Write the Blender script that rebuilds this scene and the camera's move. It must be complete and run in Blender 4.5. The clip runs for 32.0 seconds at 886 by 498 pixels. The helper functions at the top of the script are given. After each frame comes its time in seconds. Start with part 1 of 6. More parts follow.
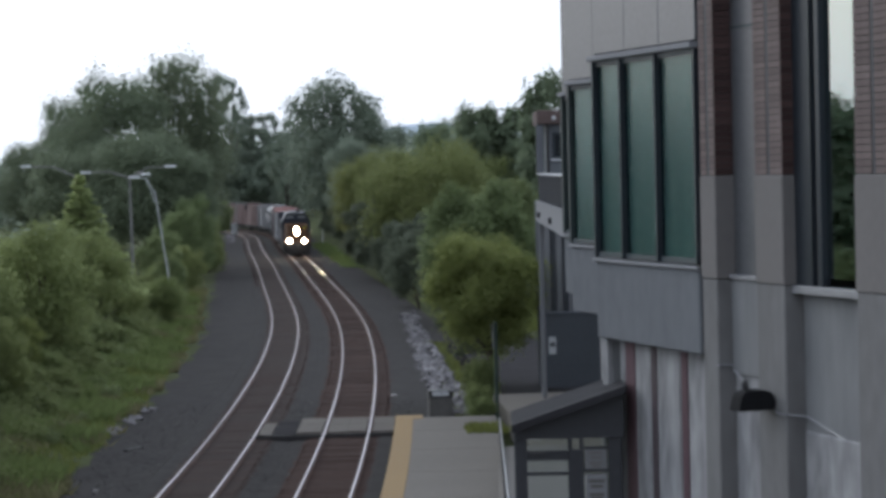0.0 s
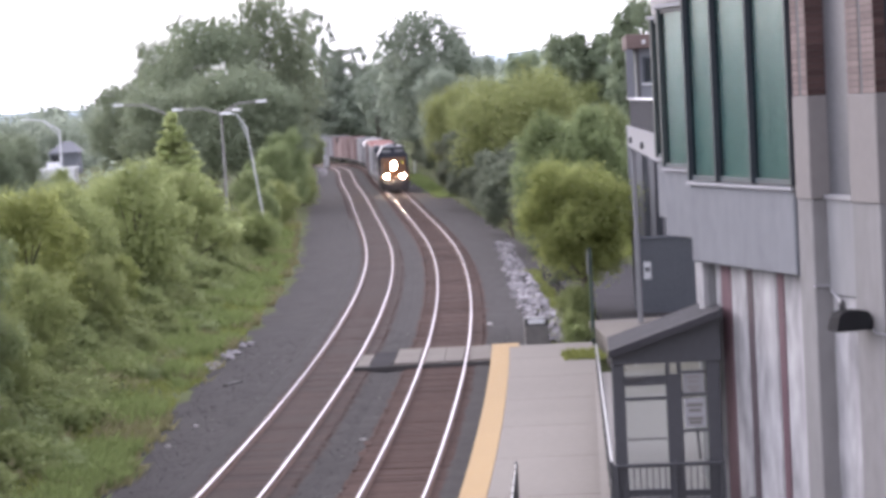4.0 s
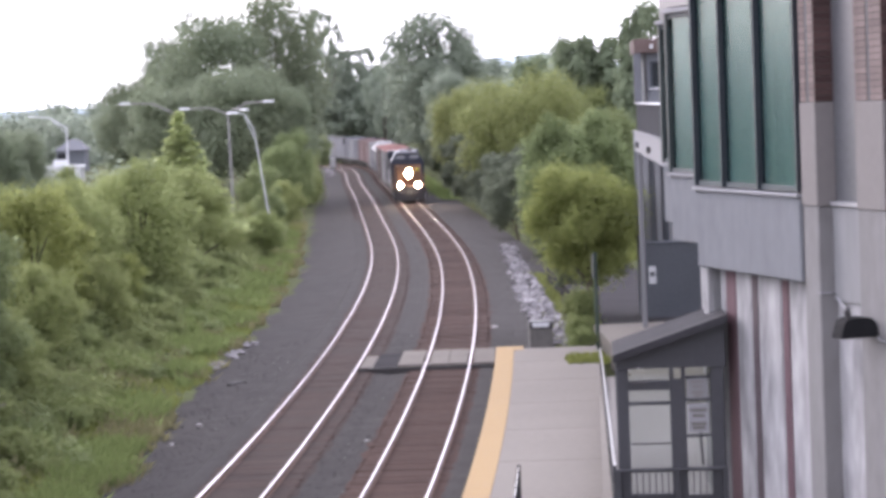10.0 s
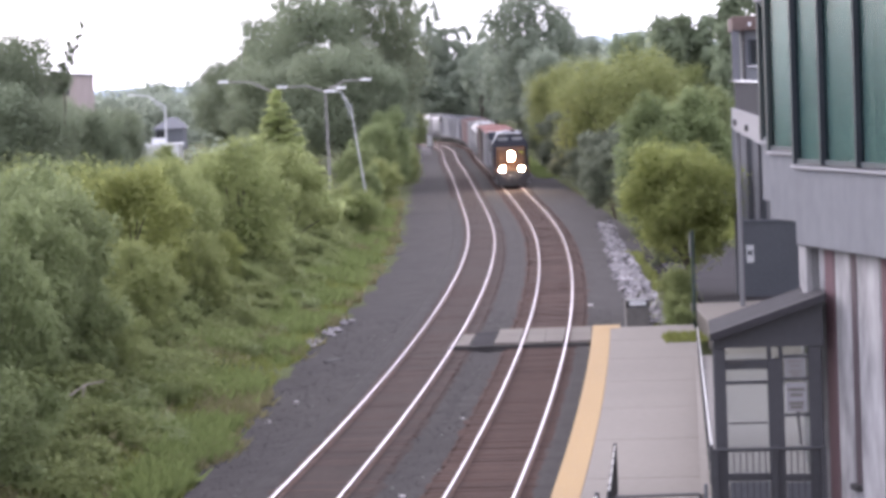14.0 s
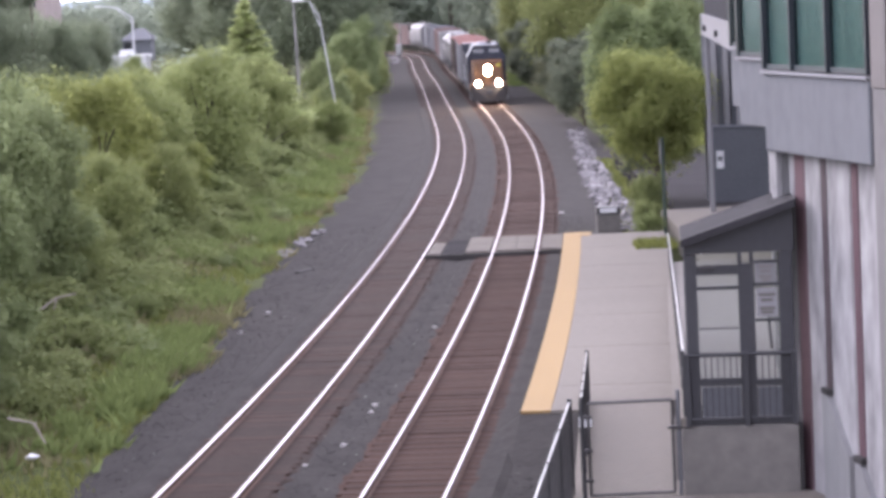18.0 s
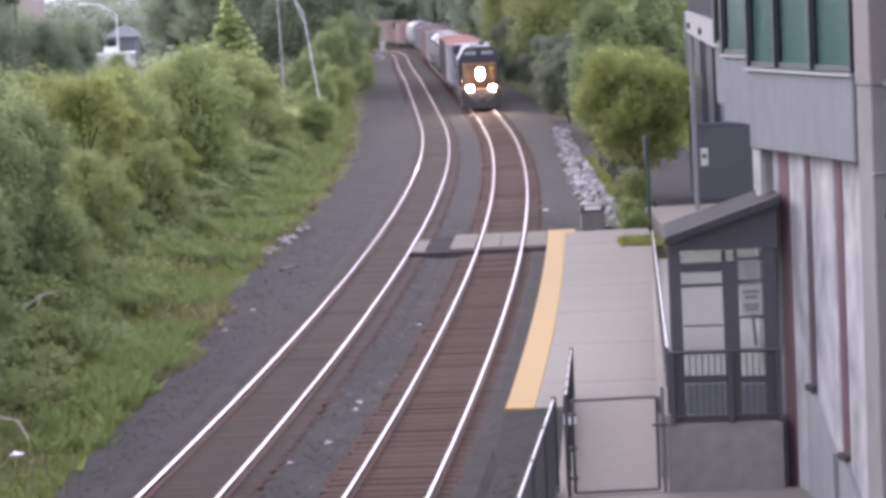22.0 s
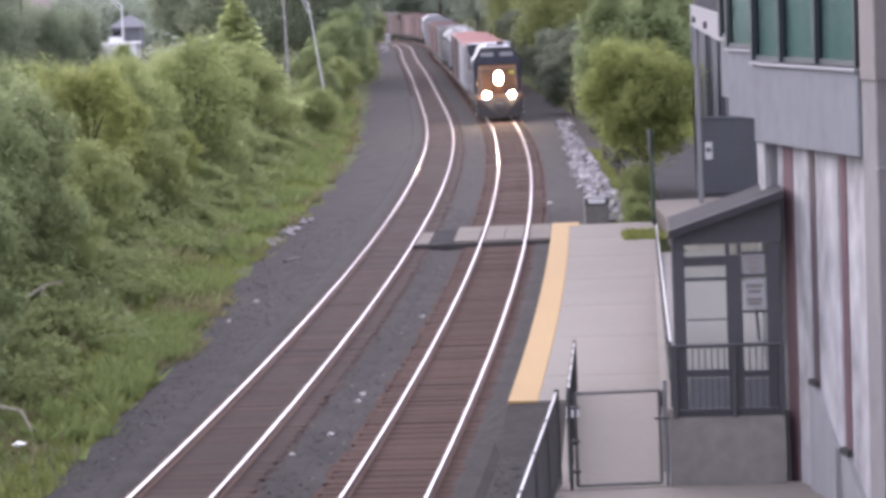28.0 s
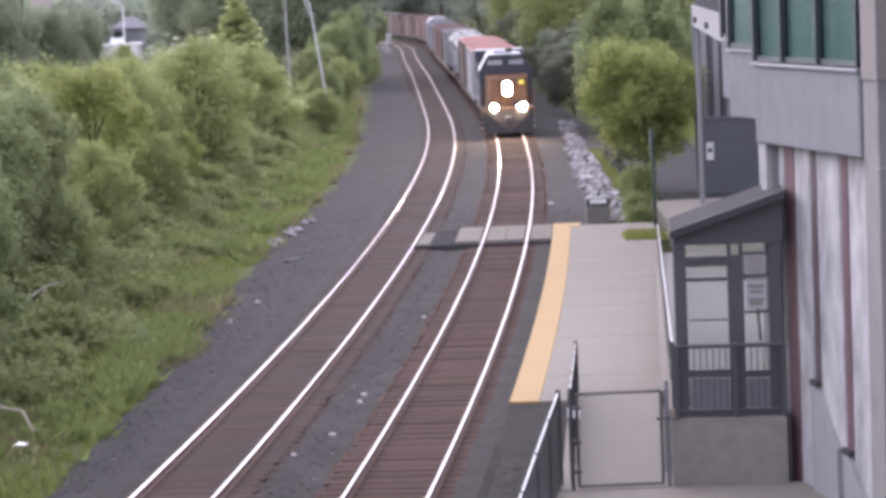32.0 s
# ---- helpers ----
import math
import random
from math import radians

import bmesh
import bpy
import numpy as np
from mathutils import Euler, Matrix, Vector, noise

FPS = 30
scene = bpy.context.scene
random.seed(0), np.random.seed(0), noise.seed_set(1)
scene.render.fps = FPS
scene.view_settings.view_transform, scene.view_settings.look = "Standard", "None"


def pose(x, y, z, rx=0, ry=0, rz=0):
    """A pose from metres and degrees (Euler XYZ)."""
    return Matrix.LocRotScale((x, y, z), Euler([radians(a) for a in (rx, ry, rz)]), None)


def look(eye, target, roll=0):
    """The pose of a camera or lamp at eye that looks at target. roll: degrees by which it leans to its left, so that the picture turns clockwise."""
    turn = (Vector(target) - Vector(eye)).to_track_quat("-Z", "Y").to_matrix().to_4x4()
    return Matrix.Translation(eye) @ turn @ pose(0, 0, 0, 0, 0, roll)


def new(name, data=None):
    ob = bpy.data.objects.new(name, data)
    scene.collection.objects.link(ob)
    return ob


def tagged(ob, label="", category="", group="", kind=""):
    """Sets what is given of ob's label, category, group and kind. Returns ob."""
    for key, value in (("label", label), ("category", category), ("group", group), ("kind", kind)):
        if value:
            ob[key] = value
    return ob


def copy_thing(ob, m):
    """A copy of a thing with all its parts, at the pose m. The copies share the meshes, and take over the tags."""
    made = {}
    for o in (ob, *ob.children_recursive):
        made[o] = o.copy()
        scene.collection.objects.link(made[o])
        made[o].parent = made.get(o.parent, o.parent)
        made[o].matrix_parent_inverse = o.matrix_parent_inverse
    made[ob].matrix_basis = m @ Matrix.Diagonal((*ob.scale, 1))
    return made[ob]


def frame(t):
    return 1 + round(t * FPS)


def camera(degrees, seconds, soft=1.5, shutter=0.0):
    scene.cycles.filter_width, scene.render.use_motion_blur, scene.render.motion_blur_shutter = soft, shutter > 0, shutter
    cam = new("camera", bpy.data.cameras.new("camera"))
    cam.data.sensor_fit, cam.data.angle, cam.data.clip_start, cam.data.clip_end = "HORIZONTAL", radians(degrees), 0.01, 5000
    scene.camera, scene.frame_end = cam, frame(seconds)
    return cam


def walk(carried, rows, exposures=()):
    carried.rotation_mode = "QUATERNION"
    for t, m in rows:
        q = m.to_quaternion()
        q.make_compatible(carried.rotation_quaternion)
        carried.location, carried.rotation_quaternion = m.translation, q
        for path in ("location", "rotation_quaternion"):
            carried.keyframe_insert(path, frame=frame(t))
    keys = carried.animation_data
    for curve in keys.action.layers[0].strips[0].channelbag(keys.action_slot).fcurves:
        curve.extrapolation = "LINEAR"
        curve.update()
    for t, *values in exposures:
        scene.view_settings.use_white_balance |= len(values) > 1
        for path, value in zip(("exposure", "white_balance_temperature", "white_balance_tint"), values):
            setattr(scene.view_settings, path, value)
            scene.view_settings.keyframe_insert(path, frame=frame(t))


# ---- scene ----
EYE = (0.0, 0.0, 8.837)
cam = camera(21.15, 32.0, soft=3.8)


def turned(yaw, pitch, roll):
    """The camera's pose for a heading to the left of +y, a pitch upwards and a lean, in degrees."""
    yaw, pitch = radians(yaw), radians(pitch)
    ahead = Vector((-math.sin(yaw) * math.cos(pitch), math.cos(yaw) * math.cos(pitch), math.sin(pitch)))
    return look(EYE, Vector(EYE) + 10 * ahead, roll)


PATH = [
    (0, -3.945, -1.930, -1.37),
    (0.5, -2.319, -3.427, -2.33),
    (1, -2.677, -3.653, -2.03),
    (1.5, -2.660, -3.516, -2.57),
    (2, -2.319, -3.510, -2.85),
    (2.5, -2.414, -3.605, -2.75),
    (3, -2.161, -3.592, -2.77),
    (3.5, -1.840, -3.560, -2.88),
    (4, -1.631, -3.562, -2.94),
    (4.5, -1.142, -3.504, -3.02),
    (6.5, -1.287, -3.622, -2.70),
    (7, -1.485, -3.624, -2.64),
    (7.5, -1.871, -3.715, -2.55),
    (8, -1.882, -3.755, -2.48),
    (8.5, -1.725, -3.622, -2.28),
    (9, -1.102, -3.435, -2.22),
    (9.5, -2.323, -3.597, -2.30),
    (10, -1.503, -3.503, -2.27),
    (10.5, -0.970, -3.549, -2.30),
    (11, -0.469, -3.535, -2.55),
    (11.5, -0.011, -3.442, -2.61),
    (12, -0.037, -3.461, -2.65),
    (12.5, -0.235, -3.475, -2.59),
    (13, 0.482, -3.398, -2.74),
    (13.5, 1.043, -3.581, -2.74),
    (14, 0.852, -3.937, -2.32),
    (14.5, 1.272, -5.775, -2.12),
    (15, 0.493, -6.046, -2.43),
    (15.5, -0.200, -6.181, -2.56),
    (17.5, 0.135, -6.152, -2.88),
    (18, 0.242, -6.166, -2.87),
    (18.5, 0.012, -6.205, -2.81),
    (19, 0.118, -6.203, -2.81),
    (19.5, -0.005, -6.249, -2.80),
    (20, 0.055, -6.238, -2.87),
    (20.5, 0.114, -6.153, -2.87),
    (21, -0.140, -6.209, -2.78),
    (21.5, -0.170, -6.273, -2.67),
    (22, -0.132, -6.248, -2.86),
    (22.5, -0.668, -6.377, -2.73),
    (23, -0.433, -6.360, -2.71),
    (23.5, -0.489, -6.409, -2.67),
    (24, -0.190, -6.368, -2.70),
    (24.5, -0.110, -6.329, -2.70),
    (25, -0.080, -6.373, -2.65),
    (25.5, 0.161, -6.347, -2.66),
    (27.5, 0.040, -6.434, -2.66),
    (28, -0.033, -6.430, -2.51),
    (28.5, 0.220, -6.388, -2.66),
    (29, 0.154, -6.428, -2.67),
    (29.5, 0.039, -6.436, -2.59),
    (30, 0.064, -6.437, -2.58),
    (30.5, 0.034, -6.397, -2.61),
    (31, 0.001, -6.399, -2.60),
    (31.5, 0.021, -6.416, -2.55),
    (32, 0.000, -6.417, -2.55),
]
walk(cam, [(t, turned(a, b, c)) for t, a, b, c in PATH],
     exposures=[(0.0, -1.55, 5950, -2), (0.4, -1.15, 6000, -2), (1.0, -0.1, 6150, 3), (2.5, 0.0, 6380, 12), (8.0, 0.0, 6360, 14), (12.0, 0.0, 6350, 13), (13.0, -0.12, 6320, 13), (14.0, -0.02, 6320, 15), (15.0, 0.05, 6310, 16), (32.0, 0.06, 6300, 16)])

# ---- world and sun: a white overcast evening sky ----
world = bpy.data.worlds.new("overcast_sky")
scene.world = world
world.use_nodes = True
wn, wl = world.node_tree.nodes, world.node_tree.links
wn.clear()
sky = wn.new("ShaderNodeTexSky")
sky.sky_type, sky.sun_disc = "NISHITA", False
sky.sun_elevation, sky.sun_rotation = radians(26), radians(-38)
sky.air_density, sky.dust_density = 1.5, 4.0
bg_sky = wn.new("ShaderNodeBackground")
bg_sky.inputs[1].default_value = 0.06
wl.new(sky.outputs[0], bg_sky.inputs[0])
bg_cloud = wn.new("ShaderNodeBackground")
bg_cloud.inputs[0].default_value = (0.97, 0.945, 1.10, 1)
# the cloud is a little brighter round the hidden sun than behind the camera
sky_way, sky_dot, sky_range = wn.new("ShaderNodeTexCoord"), wn.new("ShaderNodeVectorMath"), wn.new("ShaderNodeMapRange")
sky_dot.operation = "DOT_PRODUCT"
sky_dot.inputs[1].default_value = (-0.55, 0.70, 0.44)
wl.new(sky_way.outputs["Generated"], sky_dot.inputs[0])
wl.new(sky_dot.outputs["Value"], sky_range.inputs["Value"])
sky_range.inputs["From Min"].default_value, sky_range.inputs["From Max"].default_value = -1.0, 1.0
sky_range.inputs["To Min"].default_value, sky_range.inputs["To Max"].default_value = 1.9, 3.6
wl.new(sky_range.outputs["Result"], bg_cloud.inputs[1])
add = wn.new("ShaderNodeAddShader")
wl.new(bg_sky.outputs[0], add.inputs[0])
wl.new(bg_cloud.outputs[0], add.inputs[1])
wout = wn.new("ShaderNodeOutputWorld")
wl.new(add.outputs[0], wout.inputs[0])
sun_data = bpy.data.lights.new("sun", "SUN")
sun_data.energy, sun_data.angle, sun_data.color = 0.8, radians(25), (1.0, 0.96, 0.92)
sun = new("sun", sun_data)
sun.matrix_world = look((-55, 130, 44), (0, 60, 0))


# ---- materials ----
def mat(name, colour, rough=0.8, metal=0.0, vary=0.25, size=0.4, grain=12.0, bump=0.2, second=None, island=0.0, per_object=0.0, spec=0.5, stretch=(1, 1, 1)):
    """A procedural surface: a base colour that drifts at two scales towards a second one, with a fine relief."""
    m = bpy.data.materials.new(name)
    m.use_nodes = True
    n, l = m.node_tree.nodes, m.node_tree.links
    p = n["Principled BSDF"]
    p.inputs["Roughness"].default_value, p.inputs["Metallic"].default_value = rough, metal
    p.inputs["Specular IOR Level"].default_value = spec
    second = second or tuple(c * 0.6 for c in colour)
    tc, mp = n.new("ShaderNodeTexCoord"), n.new("ShaderNodeMapping")
    mp.inputs["Scale"].default_value = stretch
    l.new(tc.outputs["Object"], mp.inputs["Vector"])
    big, fine = n.new("ShaderNodeTexNoise"), n.new("ShaderNodeTexNoise")
    big.inputs["Scale"].default_value, big.inputs["Detail"].default_value = size, 5.0
    fine.inputs["Scale"].default_value, fine.inputs["Detail"].default_value = grain, 6.0
    for q in (big, fine):
        l.new(mp.outputs["Vector"], q.inputs["Vector"])
    blend = n.new("ShaderNodeMath")
    blend.operation = "MULTIPLY_ADD"
    blend.inputs[1].default_value = 0.55
    l.new(fine.outputs["Fac"], blend.inputs[0])
    half = n.new("ShaderNodeMath")
    half.operation = "MULTIPLY"
    half.inputs[1].default_value = 0.45
    l.new(big.outputs["Fac"], half.inputs[0])
    l.new(half.outputs[0], blend.inputs[2])
    ramp = n.new("ShaderNodeMapRange")
    ramp.inputs["From Min"].default_value, ramp.inputs["From Max"].default_value = 0.36, 0.64
    ramp.inputs["To Min"].default_value, ramp.inputs["To Max"].default_value = 0.5 - 0.5 * min(1, 2 * vary), 0.5 + 0.5 * min(1, 2 * vary)
    l.new(blend.outputs[0], ramp.inputs["Value"])
    mix = n.new("ShaderNodeMix")
    mix.data_type = "RGBA"
    mix.inputs["A"].default_value, mix.inputs["B"].default_value = (*second, 1), (*colour, 1)
    l.new(ramp.outputs["Result"], mix.inputs["Factor"])
    colour_out = mix.outputs["Result"]
    if island or per_object:
        hsv = n.new("ShaderNodeHueSaturation")
        l.new(colour_out, hsv.inputs["Color"])
        src = n.new("ShaderNodeNewGeometry").outputs["Random Per Island"] if island else n.new("ShaderNodeObjectInfo").outputs["Random"]
        amount = island or per_object
        vr = n.new("ShaderNodeMapRange")
        vr.inputs["To Min"].default_value, vr.inputs["To Max"].default_value = 1 - amount, 1 + amount
        l.new(src, vr.inputs["Value"])
        l.new(vr.outputs["Result"], hsv.inputs["Value"])
        if island and per_object:
            hr = n.new("ShaderNodeMapRange")
            hr.inputs["To Min"].default_value, hr.inputs["To Max"].default_value = 0.5 - 0.03 * per_object, 0.5 + 0.03 * per_object
            l.new(n.new("ShaderNodeObjectInfo").outputs["Random"], hr.inputs["Value"])
            l.new(hr.outputs["Result"], hsv.inputs["Hue"])
        colour_out = hsv.outputs["Color"]
    l.new(colour_out, p.inputs["Base Color"])
    if bump:
        b = n.new("ShaderNodeBump")
        b.inputs["Strength"].default_value, b.inputs["Distance"].default_value = bump, 0.02
        l.new(fine.outputs["Fac"], b.inputs["Height"])
        l.new(b.outputs["Normal"], p.inputs["Normal"])
    return m


def leaf_mat(name, colour, second, spread=0.07):
    m = mat(name, colour, 0.6, vary=0.5, size=0.25, grain=2.5, bump=0, second=second, island=spread, per_object=0.2, spec=0.04)
    n, l = m.node_tree.nodes, m.node_tree.links
    p = n["Principled BSDF"]
    tr, mx = n.new("ShaderNodeBsdfTranslucent"), n.new("ShaderNodeMixShader")
    l.new(p.inputs["Base Color"].links[0].from_socket, tr.inputs["Color"])
    mx.inputs["Fac"].default_value = 0.6
    l.new(p.outputs[0], mx.inputs[1])
    l.new(tr.outputs[0], mx.inputs[2])
    l.new(mx.outputs[0], n["Material Output"].inputs["Surface"])
    return m


def polished(m, share, rough):
    """A worn metal, a share of whose face is polished to a finer gloss."""
    n, l = m.node_tree.nodes, m.node_tree.links
    gl, mx = n.new("ShaderNodeBsdfGlossy"), n.new("ShaderNodeMixShader")
    gl.inputs["Roughness"].default_value = rough
    gl.inputs["Color"].default_value = (0.92, 0.88, 0.90, 1)
    mx.inputs["Fac"].default_value = share
    l.new(n["Principled BSDF"].outputs[0], mx.inputs[1])
    l.new(gl.outputs[0], mx.inputs[2])
    l.new(mx.outputs[0], n["Material Output"].inputs["Surface"])
    return m


def glow_mat(name, colour, strength):
    m = bpy.data.materials.new(name)
    m.use_nodes = True
    p = m.node_tree.nodes["Principled BSDF"]
    p.inputs["Base Color"].default_value = (0.8, 0.8, 0.8, 1)
    p.inputs["Emission Color"].default_value, p.inputs["Emission Strength"].default_value = (*colour, 1), strength
    return m


def glass_mat(name, tint, straight, grazing, rough=0.03):
    """A tinted pane: what is behind shows through the tint; its gloss grows from the straight to the grazing view."""
    m = bpy.data.materials.new(name)
    m.use_nodes = True
    n, l = m.node_tree.nodes, m.node_tree.links
    n.remove(n["Principled BSDF"])
    tr, gl, mx, lw = n.new("ShaderNodeBsdfTransparent"), n.new("ShaderNodeBsdfGlossy"), n.new("ShaderNodeMixShader"), n.new("ShaderNodeLayerWeight")
    tr.inputs["Color"].default_value = (*tint, 1)
    gl.inputs["Roughness"].default_value = rough
    gl.inputs["Color"].default_value = (0.92, 0.97, 0.95, 1)
    lw.inputs["Blend"].default_value = 0.5
    power, gloss = n.new("ShaderNodeMath"), n.new("ShaderNodeMath")
    power.operation, power.inputs[1].default_value = "POWER", 5.0
    gloss.operation, gloss.inputs[1].default_value, gloss.inputs[2].default_value = "MULTIPLY_ADD", grazing - straight, straight
    l.new(lw.outputs["Facing"], power.inputs[0])
    l.new(power.outputs[0], gloss.inputs[0])
    l.new(gloss.outputs[0], mx.inputs[0])
    l.new(tr.outputs[0], mx.inputs[1])
    l.new(gl.outputs[0], mx.inputs[2])
    l.new(mx.outputs[0], n["Material Output"].inputs["Surface"])
    return m


BALLAST = mat("ballast", (0.0395, 0.0364, 0.0352), 0.95, vary=0.5, size=1.1, grain=7, bump=0.7, second=(0.0228, 0.0209, 0.0203), spec=0.13)
RUST_BED = mat("rusty_ballast", (0.0532, 0.02993, 0.0228), 0.95, vary=0.5, size=0.9, grain=8, bump=0.7, second=(0.03515, 0.02014, 0.01596), spec=0.11)
DULL_BED = mat("dull_brown_ballast", (0.04224, 0.03168, 0.02736), 0.95, vary=0.5, size=0.9, grain=8, bump=0.7, second=(0.0264, 0.01997, 0.01766), spec=0.12)
GRASS = mat("grass_ground", (0.0646, 0.07733, 0.02907), 0.95, vary=0.5, size=0.12, grain=3, bump=0.5, second=(0.0456, 0.05016, 0.02342), spec=0.08)
RAIL = polished(mat("rail_steel", (0.55, 0.49, 0.525), 0.36, 1.0, vary=0.2, size=1, grain=20, bump=0.03, second=(0.45, 0.40, 0.43)), 0.28, 0.065)
RAIL_SIDE = mat("rusty_rail", (0.128, 0.072, 0.052), 0.8, vary=0.4)
TIE = mat("tie_wood", (0.04655, 0.02897, 0.02375), 0.9, vary=0.5, size=0.6, grain=9, second=(0.03021, 0.01928, 0.01634), per_object=0.24, stretch=(1, 8, 8), spec=0.13)
CONC = mat("concrete", (0.19, 0.18, 0.1699), 0.9, vary=0.35, size=0.3, grain=6, second=(0.15, 0.139, 0.1306), spec=0.25)
CONC_WALK = mat("walk_concrete", (0.173, 0.158, 0.138), 0.9, vary=0.4, size=0.25, grain=5, second=(0.142, 0.129, 0.114), spec=0.25)
CONC_DARK = mat("weathered_concrete", (0.165, 0.156, 0.146), 0.9, vary=0.45, size=0.5, grain=5, second=(0.118, 0.112, 0.106), spec=0.25)
YELLOW = mat("tactile_yellow", (0.256, 0.164, 0.0575), 0.75, vary=0.3, size=0.5, grain=20, bump=0.4, second=(0.22, 0.139, 0.049))
PANEL = mat("crossing_panel", (0.118, 0.105, 0.09), 0.85, vary=0.45, size=0.8, grain=8, second=(0.086, 0.073, 0.064), spec=0.25)
BLACK = mat("black_metal", (0.045, 0.046, 0.052), 0.5, 0.2, vary=0.3, bump=0.05)
ROOF = mat("dark_shingle", (0.0414, 0.04025, 0.04485), 0.85, vary=0.4, size=1, grain=20, spec=0.25)
STONE = mat("pale_stone", (0.19, 0.1777, 0.1719), 0.85, vary=0.25, size=0.7, grain=8, second=(0.1577, 0.1472, 0.1425), spec=0.25)
PRECAST = mat("grey_precast", (0.16, 0.167, 0.18), 0.85, vary=0.4, size=0.5, grain=4, second=(0.128, 0.134, 0.145), stretch=(1, 1, 0.6), spec=0.25)
PALE_WALL = mat("pale_painted_wall", (0.36, 0.355, 0.36), 0.85, vary=0.5, size=0.9, grain=4, second=(0.165, 0.162, 0.168), stretch=(1, 1, 0.4), spec=0.25)
PIER = mat("pier_concrete", (0.20, 0.196, 0.196), 0.88, vary=0.4, size=0.6, grain=5, second=(0.148, 0.143, 0.141), stretch=(1, 1, 0.5), spec=0.2)
LAMP_BLACK = mat("matt_black", (0.018, 0.018, 0.02), 0.8, vary=0.2, bump=0.05, spec=0.1)
MAROON = mat("maroon_steel", (0.132, 0.08, 0.092), 0.6, vary=0.3, second=(0.1, 0.062, 0.072), spec=0.2)
METAL = mat("grey_panel_metal", (0.19, 0.192, 0.205), 0.4, 0.5, vary=0.2, bump=0.03)
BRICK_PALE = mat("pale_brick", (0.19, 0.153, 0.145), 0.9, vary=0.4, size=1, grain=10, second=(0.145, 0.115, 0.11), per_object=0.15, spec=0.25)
# the pier brick again, the near side's shade put into its colour
BRICK_SHADED = mat("shaded_brick", (0.092, 0.056, 0.052), 0.9, vary=0.4, size=1, grain=10, second=(0.064, 0.04, 0.0384), per_object=0.3, spec=0.25)
MORTAR = mat("mortar", (0.104, 0.092, 0.088), 0.95, spec=0.25)
FRAME = mat("window_frame", (0.075, 0.092, 0.10), 0.5, 0.2, vary=0.2, bump=0.02)
MULLION = mat("grey_green_mullion", (0.048, 0.062, 0.064), 0.5, 0.2, vary=0.2, bump=0.02)
GREEN_GLASS = glass_mat("green_glass", (0.52, 0.62, 0.61), 0.06, 0.34, 0.22)
CLEAR_GLASS = glass_mat("clear_glass", (0.8184, 0.837, 0.837), 0.04, 0.6)
ROOM = mat("dim_room", (0.22, 0.3, 0.28), 0.9)
BLUE = mat("loco_blue", (0.0176, 0.0224, 0.04), 0.45, vary=0.3, bump=0.05)
NOSE = mat("loco_yellow", (0.12, 0.052, 0.016), 0.5, vary=0.4, size=1.2, bump=0.05, second=(0.066, 0.03, 0.012))
LIGHT_GREY = mat("car_grey", (0.2469, 0.2469, 0.2576), 0.6, vary=0.4, size=0.6, grain=3, second=(0.1771, 0.1718, 0.1771), per_object=0.1, stretch=(1, 1, 0.3))
CAR_DARK = mat("car_brown", (0.13, 0.1, 0.095), 0.7, vary=0.4, size=0.6, grain=3, stretch=(1, 1, 0.3))
CAR_RUST = mat("car_rust", (0.1403, 0.1062, 0.09775), 0.75, vary=0.4, size=0.6, grain=3, second=(0.09775, 0.0765, 0.07055), stretch=(1, 1, 0.3), spec=0.2)
ROOF_RED = mat("rusty_red_roof", (0.40, 0.21, 0.19), 0.7, vary=0.5, size=0.7, grain=4, second=(0.29, 0.20, 0.19))
UNDER = mat("underframe", (0.036, 0.0336, 0.0336), 0.8)
ROCK = mat("white_rock", (0.215, 0.206, 0.212), 0.9, vary=0.5, size=3, grain=12, second=(0.125, 0.117, 0.121), island=0.5, spec=0.25)
POLE = mat("galvanised_pole", (0.62, 0.63, 0.65), 0.5, 0.2, vary=0.2, bump=0.03)
WOOD_POLE = mat("grey_pole", (0.256, 0.248, 0.24), 0.8, vary=0.3)
BARK = mat("bark", (0.08, 0.064, 0.052), 0.95, vary=0.5, size=2, grain=9, bump=0.6)
WHITE = mat("white_paint", (0.78, 0.7904, 0.8112), 0.6, vary=0.15)
GREY_WALL = mat("dark_grey_wall", (0.135, 0.144, 0.162), 0.8, vary=0.3, spec=0.25)
SLATE = mat("slate_roof", (0.12, 0.125, 0.14), 0.8, vary=0.3)
HEADLIGHT = glow_mat("headlight_glow", (1.0, 0.72, 0.46), 420)
LEAF_GREEN = leaf_mat("leaf_green", (0.3, 0.342, 0.15), (0.24, 0.2736, 0.12))
LEAF_LIGHT = leaf_mat("leaf_light", (0.295, 0.332, 0.124), (0.236, 0.2656, 0.0992))
LEAF_DARK = leaf_mat("leaf_dark", (0.245, 0.295, 0.195), (0.196, 0.236, 0.156))
# far leaves, next two: distance haze is put in as a greyer, bluer colour
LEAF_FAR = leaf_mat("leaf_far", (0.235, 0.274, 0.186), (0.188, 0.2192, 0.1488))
LEAF_HAZE = leaf_mat("leaf_haze", (0.29, 0.333, 0.262), (0.232, 0.2664, 0.2096))
LEAF_OLIVE = leaf_mat("leaf_olive", (0.258, 0.29, 0.126), (0.2064, 0.232, 0.1008))
LEAF_MID = leaf_mat("leaf_mid", (0.2, 0.242, 0.118), (0.16, 0.1936, 0.0944))
LEAF_SPRING = leaf_mat("leaf_spring", (0.5, 0.55, 0.27), (0.4, 0.44, 0.216))
LEAF_DIM = leaf_mat("leaf_dim", (0.25, 0.297, 0.148), (0.2, 0.2376, 0.1184))
